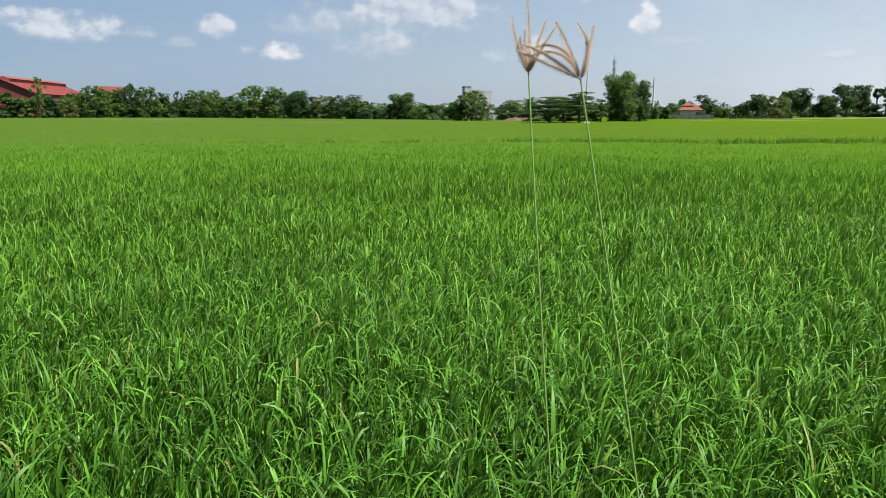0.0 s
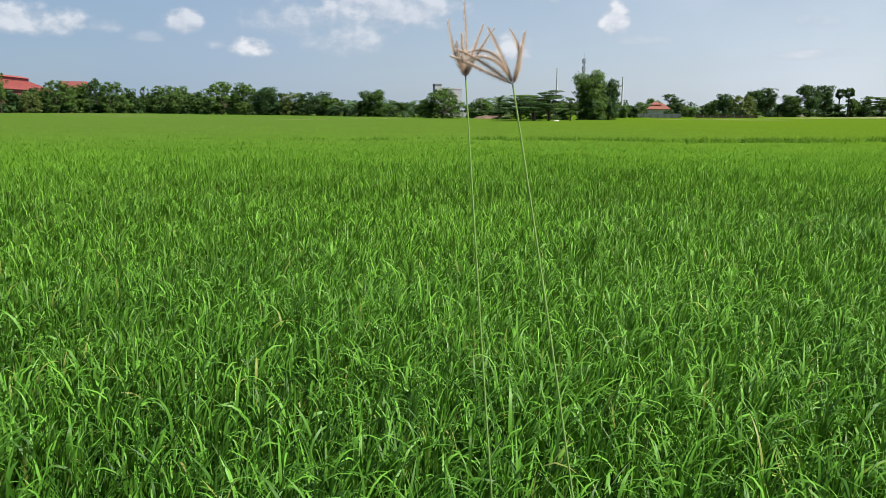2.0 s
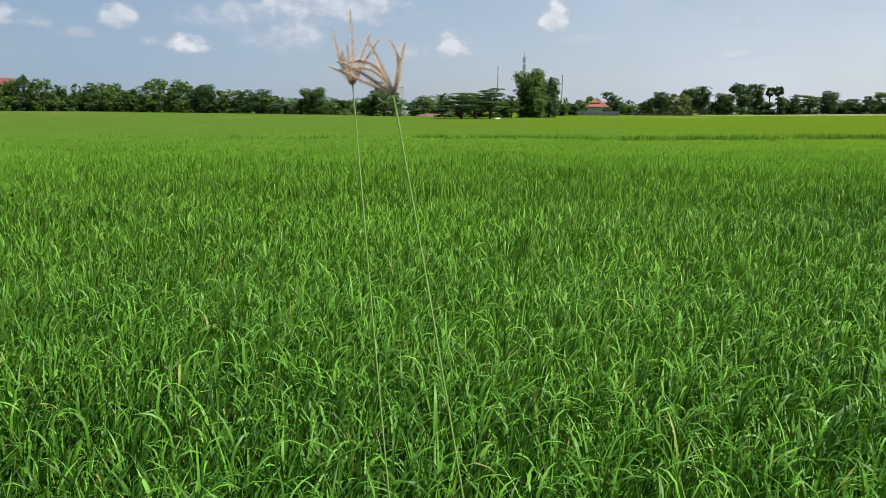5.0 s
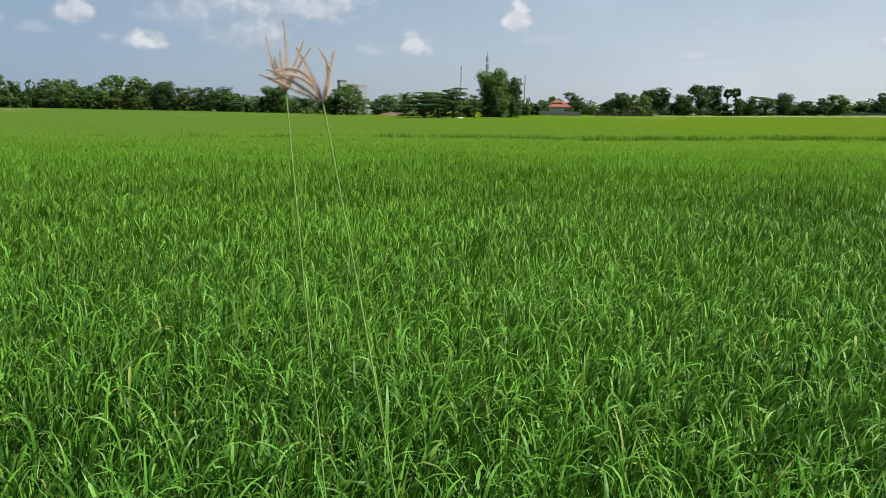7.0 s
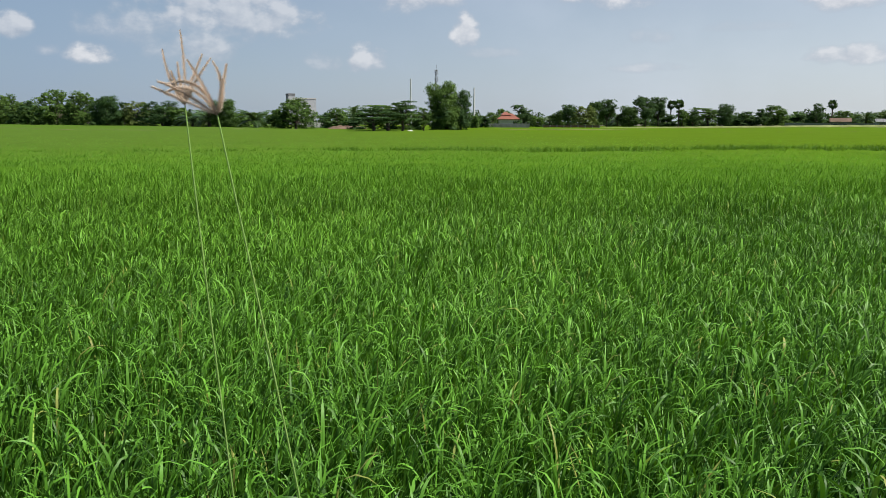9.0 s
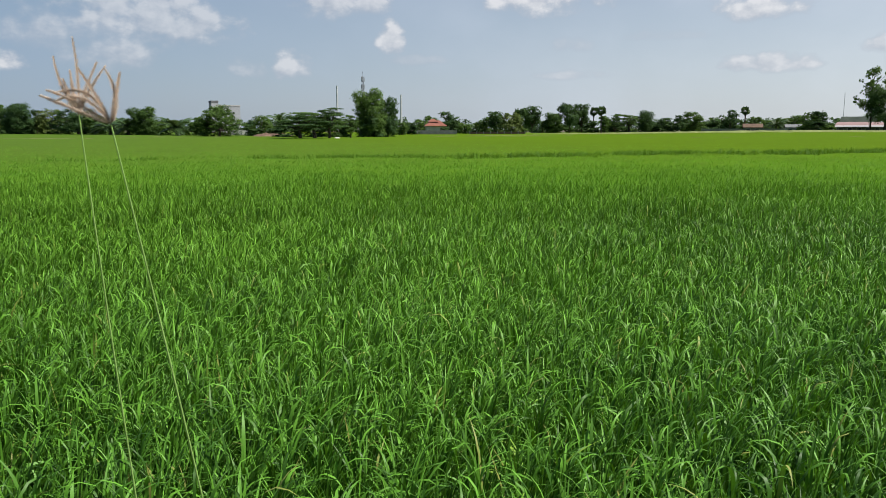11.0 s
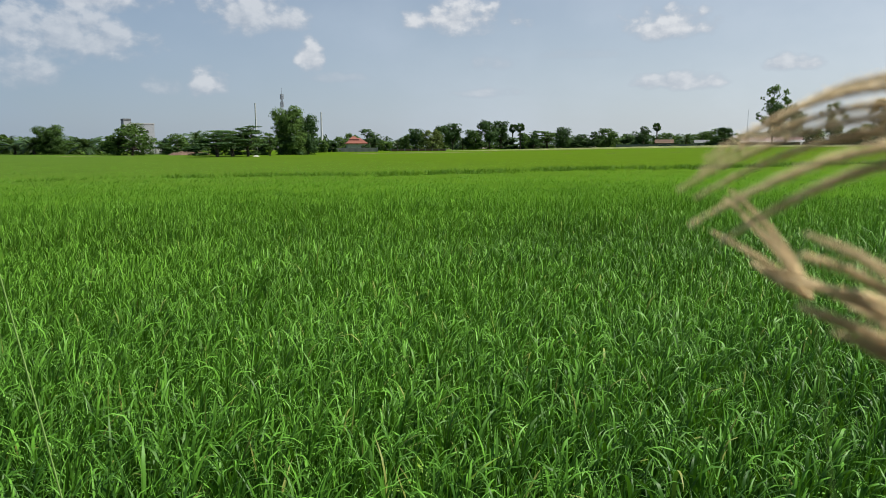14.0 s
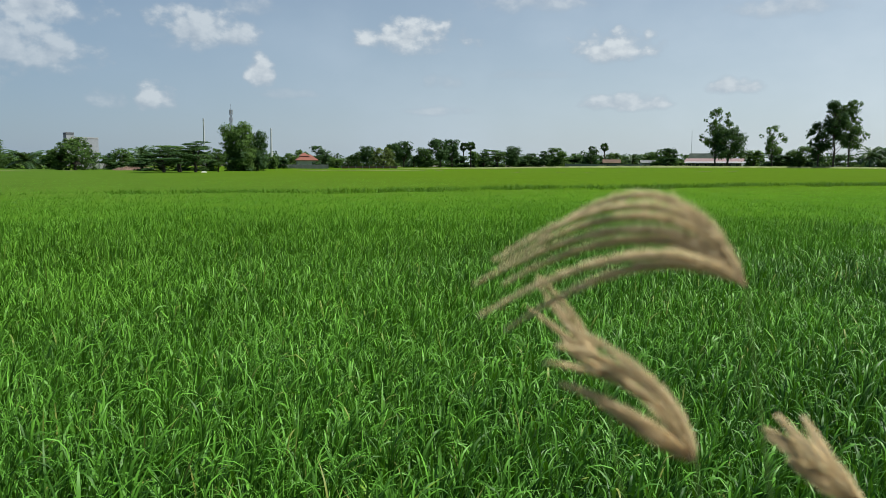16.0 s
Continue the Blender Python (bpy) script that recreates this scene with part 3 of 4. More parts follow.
def make_fan_palm(rng, mat):
    """Sugar palm: bare trunk and a ball of stiff fans."""
    root = new("sugar_palm")
    bm = bmesh.new()
    woody(bm, (0, 0, -0.01), (0.03, 0, 0.80), 0.045, 0.035, 0.01, rng, 6)
    part("trunk", bm, BARK, root)
    verts, quads = [], []
    for i in range(46):
        way = Vector((rng.normal(), rng.normal(), rng.normal() + 0.1)).normalized()
        hub = Vector((0.03, 0, 0.82)) + Vector((way.x * 0.17, way.y * 0.17, way.z * 0.10)) * rng.uniform(0.5, 1.1)
        side = way.cross(Vector((rng.normal(), rng.normal(), rng.normal()))).normalized()
        up = side.cross(way)
        for k in range(9):
            a = radians(-80 + 20 * k)
            tip = hub + (way * math.cos(a) + side * math.sin(a)) * rng.uniform(0.10, 0.19) + up * 0.02
            tip.z = hub.z + (tip.z - hub.z) * 0.6
            wide = up.cross((tip - hub).normalized()) * 0.024
            n = len(verts)
            mid = hub.lerp(tip, 0.6)
            verts += [hub, mid + wide, tip, mid - wide]
            quads.append((n, n + 1, n + 2, n + 3))
    crown_part(root, np.array([tuple(v) for v in verts]), np.array(quads), mat, "fronds")
    return root


def make_feather_palm(rng, mat):
    """Short palm with arching feathered fronds."""
    root = new("feather_palm")
    bm = bmesh.new()
    woody(bm, (0, 0, -0.01), (0.01, 0, 0.42), 0.05, 0.04, 0.005, rng, 4)
    part("trunk", bm, BARK, root)
    verts, quads = [], []
    for i in range(30):
        a = i * 2.4
        rise = rng.uniform(0.0, 2.4)
        out = Vector((math.cos(a), math.sin(a), 0))
        side = Vector((-math.sin(a), math.cos(a), 0))
        here, way = Vector((0.01, 0, 0.40)), (out + Vector((0, 0, rise))).normalized()
        for k in range(9):
            nxt = here + way * 0.075
            for s in (-1, 1):
                tip = nxt + side * s * 0.15 * (1 - abs(k - 4) / 7) + way * 0.05 - Vector((0, 0, 0.05))
                n = len(verts)
                verts += [here, nxt, tip]
                quads.append((n, n + 1, n + 2))
            here = nxt
            way = (way + Vector((0, 0, -0.17))).normalized()
    crown_part(root, np.array([tuple(v) for v in verts]), np.array(quads), mat, "fronds")
    return root


# kind, x, y, height, width
LEFT_ROW = (
    ("bush", -152.8, 278.9, 9.5, 12.5), ("bush", -146.0, 280.0, 9.0, 9.5), ("pale", -131.0, 276.0, 8.0, 7.0), ("sparse", -136.5, 267.2, 13.4, 5.4), ("bush", -139.1, 279.3, 8.9, 8.9),
    ("full", -134.4, 284.9, 9.4, 8.3), ("full", -125.4, 283.5, 12.1, 11.5), ("full", -123.6, 297.3, 11.4, 9.8),
    ("full", -116.2, 293.9, 13.1, 8.2), ("full", -108.0, 288.5, 11.9, 9.6), ("bush", -104.8, 296.0, 10.1, 8.4),
    ("sparse", -95.5, 284.4, 9.4, 4.2), ("full", -89.3, 286.4, 10.6, 10.1), ("full", -81.3, 278.4, 10.0, 9.5),
    ("bush", -74.5, 275.1, 8.3, 8.3),
)
MIDDLE_ROW = (
    ("full", -58.4, 243.1, 10.6, 11.4), ("full", -50.5, 238.7, 9.8, 9.7), ("dense", -40.8, 221.3, 7.8, 8.0),
    ("sparse", -37.7, 228.9, 6.6, 4.2), ("pale", -33.6, 222.5, 7.1, 7.4), ("full", -25.8, 210.4, 6.8, 10.3),
    ("bush", -20.9, 203.9, 5.8, 6.8), ("feather", -17.0, 195.3, 4.8, 7.4), ("feather", -12.7, 189.6, 5.1, 7.2),
    ("dense", -9.5, 185.8, 6.4, 6.6), ("bush", -6.5, 189.9, 4.4, 5.4), ("feather", -2.0, 172.0, 5.1, 7.6),
    ("bush", 1.9, 168.0, 4.1, 4.8), ("full", 5.5, 149.9, 6.2, 7.6), ("bush", 3.0, 152.0, 4.5, 4.6),
    ("bush", 11.9, 164.6, 3.8, 3.6), ("full", 16.1, 184.3, 5.0, 5.8), ("feather", 28.0, 258.5, 8.6, 7.7),
)
NEAR_GROUP = (
    ("flat", 15.4, 115.0, 4.2, 6.4), ("flat", 18.6, 120.6, 4.5, 7.0), ("flat", 20.0, 116.3, 5.1, 5.0),
    ("bush", 15.0, 136.0, 2.6, 5.0), ("bush", 18.5, 137.0, 2.8, 5.5), ("bush", 22.0, 137.0, 3.2, 5.0), ("round", 25.0, 136.0, 3.6, 4.4), ("bush", 12.5, 160.0, 2.4, 5.0),
    ("sparse", 23.9, 119.6, 3.8, 4.0), ("dense", 30.2, 134.7, 8.4, 6.0), ("dense", 33.8, 135.8, 7.0, 4.3),
    ("bush", 30.0, 133.9, 5.0, 6.0), ("bush", 49.3, 183.5, 3.8, 3.8), ("bush", 55.6, 197.3, 3.6, 4.6),
    ("round", 67.7, 230.2, 4.9, 5.2), ("round", 73.3, 239.0, 6.4, 5.4), ("round", 74.4, 224.0, 7.3, 7.6),
    ("bush", 67.0, 205.3, 2.5, 3.6), ("bush", 77.5, 218.7, 4.0, 5.0), ("feather", 86.9, 234.4, 5.0, 4.7),
    ("round", 85.8, 224.2, 5.6, 4.6), ("tall", 87.2, 219.3, 7.4, 6.2),
)
HOUSE_ROW = (
    ("pale", 88.4, 210.2, 6.4, 6.4), ("tall", 109.1, 252.4, 9.4, 5.6), ("tall", 115.5, 255.1, 9.7, 7.4),
    ("feather", 123.1, 262.6, 6.0, 4.8), ("dense", 126.9, 260.8, 7.1, 6.6), ("tall", 132.7, 260.1, 11.7, 8.0),
    ("tall", 140.3, 265.1, 10.9, 8.0), ("fan", 142.2, 259.6, 9.1, 5.2), ("fan", 141.9, 252.9, 9.3, 5.6),
    ("bush", 144.0, 254.0, 6.9, 5.1), ("bush", 140.6, 258.2, 4.8, 7.2), ("round", 153.5, 263.6, 7.3, 6.1),
    ("flat", 154.7, 254.7, 6.7, 9.0), ("dense", 155.0, 245.1, 7.4, 5.4), ("round", 170.9, 258.6, 5.7, 8.4),
)
RIGHT_ROW = (
    ("round", 174.3, 251.5, 6.5, 6.0), ("round", 174.6, 243.9, 7.4, 8.0), ("bush", 189.1, 251.9, 4.8, 7.5),
    ("round", 181.8, 233.6, 7.9, 6.4), ("fan", 188.4, 233.4, 8.6, 5.2), ("round", 198.7, 237.9, 5.7, 7.6),
    ("feather", 199.5, 230.7, 6.1, 6.2), ("round", 207.9, 232.6, 5.9, 8.0), ("round", 186.8, 201.8, 6.5, 5.8),
    ("tall", 189.2, 199.6, 7.1, 5.0), ("bush", 179.7, 190.7, 4.1, 7.0), ("bush", 214.5, 187.7, 6.6, 8.9),
    ("bush", 223.5, 184.8, 5.6, 10.6), ("round", 229.2, 180.9, 7.3, 9.0), ("bush", 229.2, 174.4, 5.9, 6.8),
    ("feather", 227.6, 154.3, 8.2, 5.4), ("bush", 233.1, 155.1, 6.8, 7.7),
)
LONE = (
    ("sparse", 168.1, 159.9, 16.2, 8.6), ("heavy", 168.8, 156.2, 12.3, 9.4), ("sparse", 180.9, 151.5, 11.6, 7.0),
    ("airy", 182.3, 133.6, 17.0, 9.8), ("airy", 186.8, 132.5, 17.3, 8.8), ("sparse", 179.6, 136.0, 12.0, 7.0),
)
KINDS = {
    "round": ([lambda r: make_round(r, FOLIAGE), lambda r: make_round(r, FOLIAGE, 9000, 0.018), lambda r: make_round(r, FOLIAGE_DARK)], "leafy green broadleaf tree with a full rounded crown", "tree"),
    "full": ([lambda r: make_full(r, FOLIAGE), lambda r: make_full(r, FOLIAGE, 8500, 0.0175), lambda r: make_full(r, FOLIAGE_DARK)], "leafy green broadleaf tree with a heaped crown", "tree"),
    "pale": ([lambda r: make_full(r, FOLIAGE_PALE)], "pale yellowish-green broadleaf tree at the field's edge", "tree"),
    "tall": ([lambda r: make_round(r, FOLIAGE_DARK, 11000, 0.0145, 0.12, 0.06), lambda r: make_round(r, FOLIAGE_DARK, 11000, 0.0145, 0.12, 0.02)], "tall dark tree with open crown on a bare trunk", "tree"),
    "dense": ([lambda r: make_dense(r, FOLIAGE_DARK), lambda r: make_dense(r, FOLIAGE)], "dense dark-green tree leafed down to the ground", "tree"),
    "bush": ([lambda r: make_bush(r, FOLIAGE), lambda r: make_bush(r, FOLIAGE_DARK)], "low bushy green shrub at the edge of the field", "bush"),
    "sparse": ([lambda r: make_sparse(r, FOLIAGE), lambda r: make_sparse(r, FOLIAGE_DARK)], "slender tree with a thin airy crown", "tree"),
    "heavy": ([lambda r: make_full(r, FOLIAGE_DARK, 16000, 0.013, 0.2)], "heavy dark tree with a dense crown on short trunk", "tree"),
    "airy": ([lambda r: make_sparse(r, FOLIAGE, 15000, 1.2, 0.011), lambda r: make_sparse(r, FOLIAGE_DARK, 15000, 1.15, 0.011)], "tall tree with clumped airy crown on bare leaning trunk", "tree"),
    "flat": ([lambda r: make_flat(r, FOLIAGE_DARK), lambda r: make_flat(r, FOLIAGE)], "flat-topped tree with wide level layers of leaves", "tree"),
    "fan": ([lambda r: make_fan_palm(r, FROND)], "sugar palm with a bare trunk and round fan crown", "palm"),
    "feather": ([lambda r: make_feather_palm(r, FROND), lambda r: make_feather_palm(r, FROND)], "short palm with arching feathered fronds", "palm"),
}
tree_rng = np.random.default_rng(21)
models = {}
for kind, (makers, label, category) in KINDS.items():
    models[kind] = [tagged(make(tree_rng), label, category, "trees round the rice field") for make in makers]
spots = {}
for row in (LEFT_ROW, MIDDLE_ROW, NEAR_GROUP, HOUSE_ROW, RIGHT_ROW, LONE):
    for i, (kind, x, y, high, wide) in enumerate(row):
        model = models[kind][(i + len(row)) % len(models[kind])]
        if row in (HOUSE_ROW, RIGHT_ROW):
            high, wide = high * 1.06, wide * 1.12
        spread = wide * (1.12 if kind not in ("fan", "feather") else 1.0)
        m = pose(x, y, gz(x, y), 0, 0, tree_rng.uniform(0, 360)) @ Matrix.Diagonal((spread, spread, high * 1.02, 1))
        spots.setdefault(model.name, []).append((model, m))
for places in spots.values():
    for model, m in places[1:]:
        copy_thing(model, m)

# undergrowth between the trunks of the left and middle rows
for k in range(46):
    a = -33 + k * 0.75 + tree_rng.uniform(-0.25, 0.25)
    d = np.interp(a, (-33, -18, -13, -6, 2), (322, 300, 246, 206, 166)) + tree_rng.uniform(-4, 6)
    x, y = d * math.sin(radians(a)), d * math.cos(radians(a))
    tall = d * tree_rng.uniform(0.012, 0.021)
    copy_thing(models["bush"][k % 2], pose(x, y, gz(x, y), 0, 0, k * 67.0) @ Matrix.Diagonal((d * 0.021, d * 0.021, tall, 1)))

# a second rank of trees behind the left row
for k in range(22):
    a = -30.5 + k * 0.85 + tree_rng.uniform(-0.25, 0.25)
    d = np.interp(a, (-33, -18, -13), (334, 312, 262)) + tree_rng.uniform(0, 8)
    x, y = d * math.sin(radians(a)), d * math.cos(radians(a))
    tall = d * (0.026 if a > -28 else 0.019) * tree_rng.uniform(0.85, 1.1)
    copy_thing(models["full"][2 * (k % 2)], pose(x, y, gz(x, y), 0, 0, k * 47.0) @ Matrix.Diagonal((d * 0.030, d * 0.030, tall, 1)))

# and along the far road and behind the houses
for k in range(60):
    a = 14.5 + k * 0.78 + tree_rng.uniform(-0.25, 0.25)
    d = np.interp(a, (14, 22, 26, 40, 48, 62), (246, 262, 306, 318, 302, 292)) + tree_rng.uniform(-5, 8)
    x, y = d * math.sin(radians(a)), d * math.cos(radians(a))
    tall = d * tree_rng.uniform(0.006, 0.0115)
    copy_thing(models["bush"][k % 2], pose(x, y, gz(x, y), 0, 0, k * 67.0) @ Matrix.Diagonal((d * 0.022, d * 0.022, tall, 1)))

for places in spots.values():
    places[0][0].matrix_basis = places[0][1]

def bund(x0, x1, y, high, wide, slant=0.0, mat=None, uneven=0.2, name="field_bund", label="low dry earth bund crossing the rice field"):
    """A low earth ridge between fields, roughly along x."""
    v, q = [], []
    y_first = y
    count = int((x1 - x0) / 0.6)
    for i in range(count + 1):
        x = x0 + (x1 - x0) * i / count
        y = y_first + slant * (x - x0)
        w = math.sin(math.pi * min(1, max(0, i / count))) ** 0.3
        h = high * w * (0.75 + uneven * noise.noise((x * 0.35, y, 0)))
        yy = y + 0.8 * noise.noise((x * 0.08, y, 5))
        z = gz(x, yy)
        v += [(x, yy - wide, z - 0.05), (x, yy - wide * 0.3, z + h), (x, yy + wide * 0.3, z + h), (x, yy + wide, z - 0.05)]
        if i:
            n = i * 4
            q += [(n - 4 + k, n + k, n + k + 1, n - 3 + k) for k in range(3)]
    ob = new(name, mesh_from(name, np.array(v), [(np.array(q), 0)], mat or BUND, True))
    return tagged(ob, label, "bund", "field bunds", "structure")


bund(-34, -7, 118, 0.74, 0.8)
bund(-62, -30, 140, 0.76, 0.7)
bund(-95, -48, 186, 0.80, 0.9)
bund(36, 78, 142, 0.84, 0.8)
bund(84, 160, 176, 0.78, 0.8)
bund(110, 190, 150, 0.72, 0.7)
bund(46, 128, 108, 0.66, 0.6, -0.12)
bund(-20, 12, 136, 0.72, 0.7)
bund(80, 215, 203, 1.25, 1.6, -0.72, TRACK, 0.08, "farm_track", "pale raised farm track before the far trees")

# low woods far behind, closing the view
woods_rng = np.random.default_rng(5)
lobes = []
for i in range(420):
    a = radians(-48 + 122 * i / 420 + woods_rng.uniform(-0.2, 0.2))
    d = woods_rng.uniform(345, 400)
    s = woods_rng.uniform(2.0, 3.6)
    x, y = d * math.sin(a), d * math.cos(a)
    lobes.append((x, y, gz(x, y) + s * 0.8 + woods_rng.uniform(0, 1.0), s * 1.3, s * 1.3, s))
v, q = leaf_cloud(woods_rng, lobes, 70000, 0.5)
tagged(new("far_woods", mesh_from("far_woods", v, [(q, 0)], FOLIAGE_DARK)), "distant low dark-green scrub and woods", "woods", kind="stuff")


# ---- buildings ----
def at_bearing(azimuth_deg, dist, turn=0.0, lift=0.0):
    """A pose at that bearing whose y axis points away from the viewer."""
    a = radians(azimuth_deg)
    x, y = dist * math.sin(a), dist * math.cos(a)
    return pose(x, y, gz(x, y) + lift, 0, 0, -azimuth_deg + turn)


def window(parent, x, y, z, w, h, name="window"):
    """A framed dark pane on a wall that faces -y."""
    bm = bmesh.new()
    for x0, x1, z0, z1 in ((-w / 2 - 0.08, -w / 2, -0.08, h + 0.08), (w / 2, w / 2 + 0.08, -0.08, h + 0.08), (-w / 2, w / 2, -0.08, 0), (-w / 2, w / 2, h, h + 0.08)):
        box(bm, x + x0, x + x1, y - 0.06, y + 0.02, z + z0, z + z1)
    frame_ob = part(name, bm, PLASTER, parent)
    bm = bmesh.new()
    box(bm, x - w / 2, x + w / 2, y - 0.02, y + 0.02, z, z + h)
    part("pane", bm, PANE, frame_ob)


def gable_hall(name, m, wide, deep, eave, ridge, wall_mat, roof_mat, label, bays=6, over=0.6, ribs=0.0):
    """A long hall: its ridge runs along x."""
    root = thing(name, m, label, "building")
    bm = bmesh.new()
    prism(bm, [(-deep / 2, 0), (deep / 2, 0), (deep / 2, eave), (0, ridge - 0.15), (-deep / 2, eave)], -wide / 2, wide / 2)
    bmesh.ops.rotate(bm, verts=bm.verts, matrix=Matrix.Rotation(radians(-90), 3, "Z"))
    wall = part("wall", bm, wall_mat, root)
    for s in (-1, 1):
        bm = bmesh.new()
        slope = (ridge - eave) / (deep / 2)
        lip = deep / 2 + over
        a, b = (0, ridge), (s * lip, ridge - slope * lip)
        prism(bm, [a, b, (b[0], b[1] + 0.14), (0, ridge + 0.14)] if s > 0 else [(0, ridge + 0.14), (b[0], b[1] + 0.14), b, a], -wide / 2 - over, wide / 2 + over)
        if ribs:
            count = int(wide / ribs)
            for k in range(count + 1):
                y = -wide / 2 + k * wide / count
                prism(bm, [(a[0], a[1] + 0.14), (b[0], b[1] + 0.14), (b[0], b[1] + 0.22), (0, ridge + 0.22)], y - 0.06, y + 0.06)
        bmesh.ops.recalc_face_normals(bm, faces=bm.faces)
        bmesh.ops.rotate(bm, verts=bm.verts, matrix=Matrix.Rotation(radians(-90), 3, "Z"))
        part("roof_slope", bm, roof_mat, root)
    for k in range(bays):
        x = -wide / 2 + (k + 0.5) * wide / bays
        window(root, x, -deep / 2 - 0.02, eave * 0.35, min(1.4, wide / bays * 0.45), eave * 0.35)
    return root


# large red-roofed halls behind the trees
hall = gable_hall("red_hall", pose(-162, 315, 0, 0, 0, 97), 60, 22, 9.4, 14.0, WALL_RED, ROOF_RED, "long red-clad hall with a red metal roof and ridge vent", 0, 0.8, 1.5)
bm = bmesh.new()
prism(bm, [(-2.2, 13.2), (2.2, 13.2), (2.2, 14.4), (2.8, 14.4), (0, 15.3), (-2.8, 14.4), (-2.2, 14.4)], -29, 29)
bmesh.ops.rotate(bm, verts=bm.verts, matrix=Matrix.Rotation(radians(-90), 3, "Z"))
part("ridge_vent", bm, ROOF_RED, hall)
gable_hall("red_hall", at_bearing(-22.8, 372, 10), 9, 10, 11.0, 13.4, WALL_RED, WALL_RED, "far hall with a faded dull red metal roof", 0, 0.9, 1.2)

# pale concrete tower block
block = thing("concrete_block", at_bearing(2.55, 420, 12), "pale grey concrete block with a stair tower", "building")
bm = bmesh.new()
box(bm, -5.0, 6.0, -5, 5, 0, 13.2)
part("wall", bm, BLOCK_PALE, block)
bm = bmesh.new()
box(bm, -8.4, -5.0, -5.4, 1, 0, 15.0)
part("stair_tower", bm, BLOCK_PALE, block)
bm = bmesh.new()
box(bm, -8.5, -4.9, -5.5, 1.1, 15.0, 15.9)
part("tower_cap", bm, SHEET_METAL, block)
bm = bmesh.new()
box(bm, -4.9, 6.1, -5.1, 5.1, 13.2, 13.7)
part("parapet", bm, PLASTER, block)
for k in range(3):
    for level in range(3):
        window(block, -3.0 + k * 2.8, -5.02, 2.2 + level * 3.5, 1.0, 1.2)

# red-roofed house with a garden wall
house = thing("house", at_bearing(17.36, 226, 4), "small white house with a stepped orange-red hipped roof", "house")
bm = bmesh.new()
box(bm, -2.6, 2.7, -3, 3, 0, 2.7)
part("wall", bm, PLASTER, house)


def hip_roof(x0, x1, y0, y1, eave, ridge, inset):
    """A hipped roof with a thick eave, its ridge along x."""
    bm = bmesh.new()
    low = [bm.verts.new((x, y, eave)) for x, y in ((x0, y0), (x1, y0), (x1, y1), (x0, y1))]
    lip = [bm.verts.new((v.co.x, v.co.y, eave + 0.16)) for v in low]
    y = (y0 + y1) / 2
    top = [bm.verts.new((x0 + inset, y, ridge)), bm.verts.new((x1 - inset, y, ridge))]
    bm.faces.new(low[::-1])
    for i in range(4):
        bm.faces.new((low[i], low[(i + 1) % 4], lip[(i + 1) % 4], lip[i]))
    bm.faces.new((lip[0], lip[1], top[1], top[0]))
    bm.faces.new((lip[2], lip[3], top[0], top[1]))
    bm.faces.new((lip[1], lip[2], top[1]))
    bm.faces.new((lip[3], lip[0], top[0]))
    part("roof", bm, ROOF_TILE, house)


hip_roof(-3.1, 3.2, -3.5, 3.5, 2.6, 4.3, 1.9)
hip_roof(-2.0, 0.8, -1.7, 1.7, 3.75, 4.75, 1.0)
window(house, 1.7, -3.02, 1.0, 0.8, 1.1)


def panel_wall(name, m, length, high, panels, mat, post_mat, label, category="wall"):
    """A wall of separate panels between posts."""
    root = thing(name, m, label, category)
    step = length / panels
    bm = bmesh.new()
    box(bm, -step / 2 + 0.1, step / 2 - 0.1, -0.06, 0.06, 0, high)
    first = part("panel", bm, mat, root)
    bm = bmesh.new()
    box(bm, -0.12, 0.12, -0.12, 0.12, 0, high + 0.15)
    post = part("post", bm, post_mat, root)
    for k in range(panels + 1):
        x = -length / 2 + k * step
        if k < panels:
            ob = first if k == 0 else under(new("panel", first.data), root)
            ob.location = (x + step / 2, 0, 0)
        ob = post if k == 0 else under(new("post", post.data), root)
        ob.location = (x, 0, 0)
    return root


panel_wall("garden_wall", at_bearing(17.45, 208, 0), 10.6, 1.5, 6, CONCRETE, CONCRETE, "grey concrete garden wall in front of the house")
panel_wall("field_wall", at_bearing(21.9, 222, 0), 15.5, 1.1, 8, RUST, CONCRETE, "low red-brown wall along the field's edge")
panel_wall("yard_wall", at_bearing(3.3, 178, 0), 5.2, 1.6, 3, PLASTER, CONCRETE, "low whitish yard wall between the trees")
panel_wall("roadside_wall", at_bearing(39.5, 288, 0), 34.0, 1.4, 12, CONCRETE, CONCRETE, "long grey wall at the foot of far trees")

# heap of red-brown earth
mound = thing("earth_mound", at_bearing(5.75, 149, 0), "heap of bare red-brown earth beside the trees", "mound")
bm = bmesh.new()
bmesh.ops.create_grid(bm, x_segments=40, y_segments=14, size=1)
for v in bm.verts:
    x, y = v.co.x * 4.6, v.co.y * 2.2
    edge = max(0.0, 1 - abs(v.co.x) ** 3) * max(0.0, 1 - abs(v.co.y) ** 2)
    v.co = (x, y, edge * (1.15 + 0.6 * noise.noise((x * 0.7, y * 0.7, 3.0)) + 0.2 * noise.noise((x * 2.5, y * 2.5, 1.0))) - 0.02)
part("heap", bm, RUST, mound)

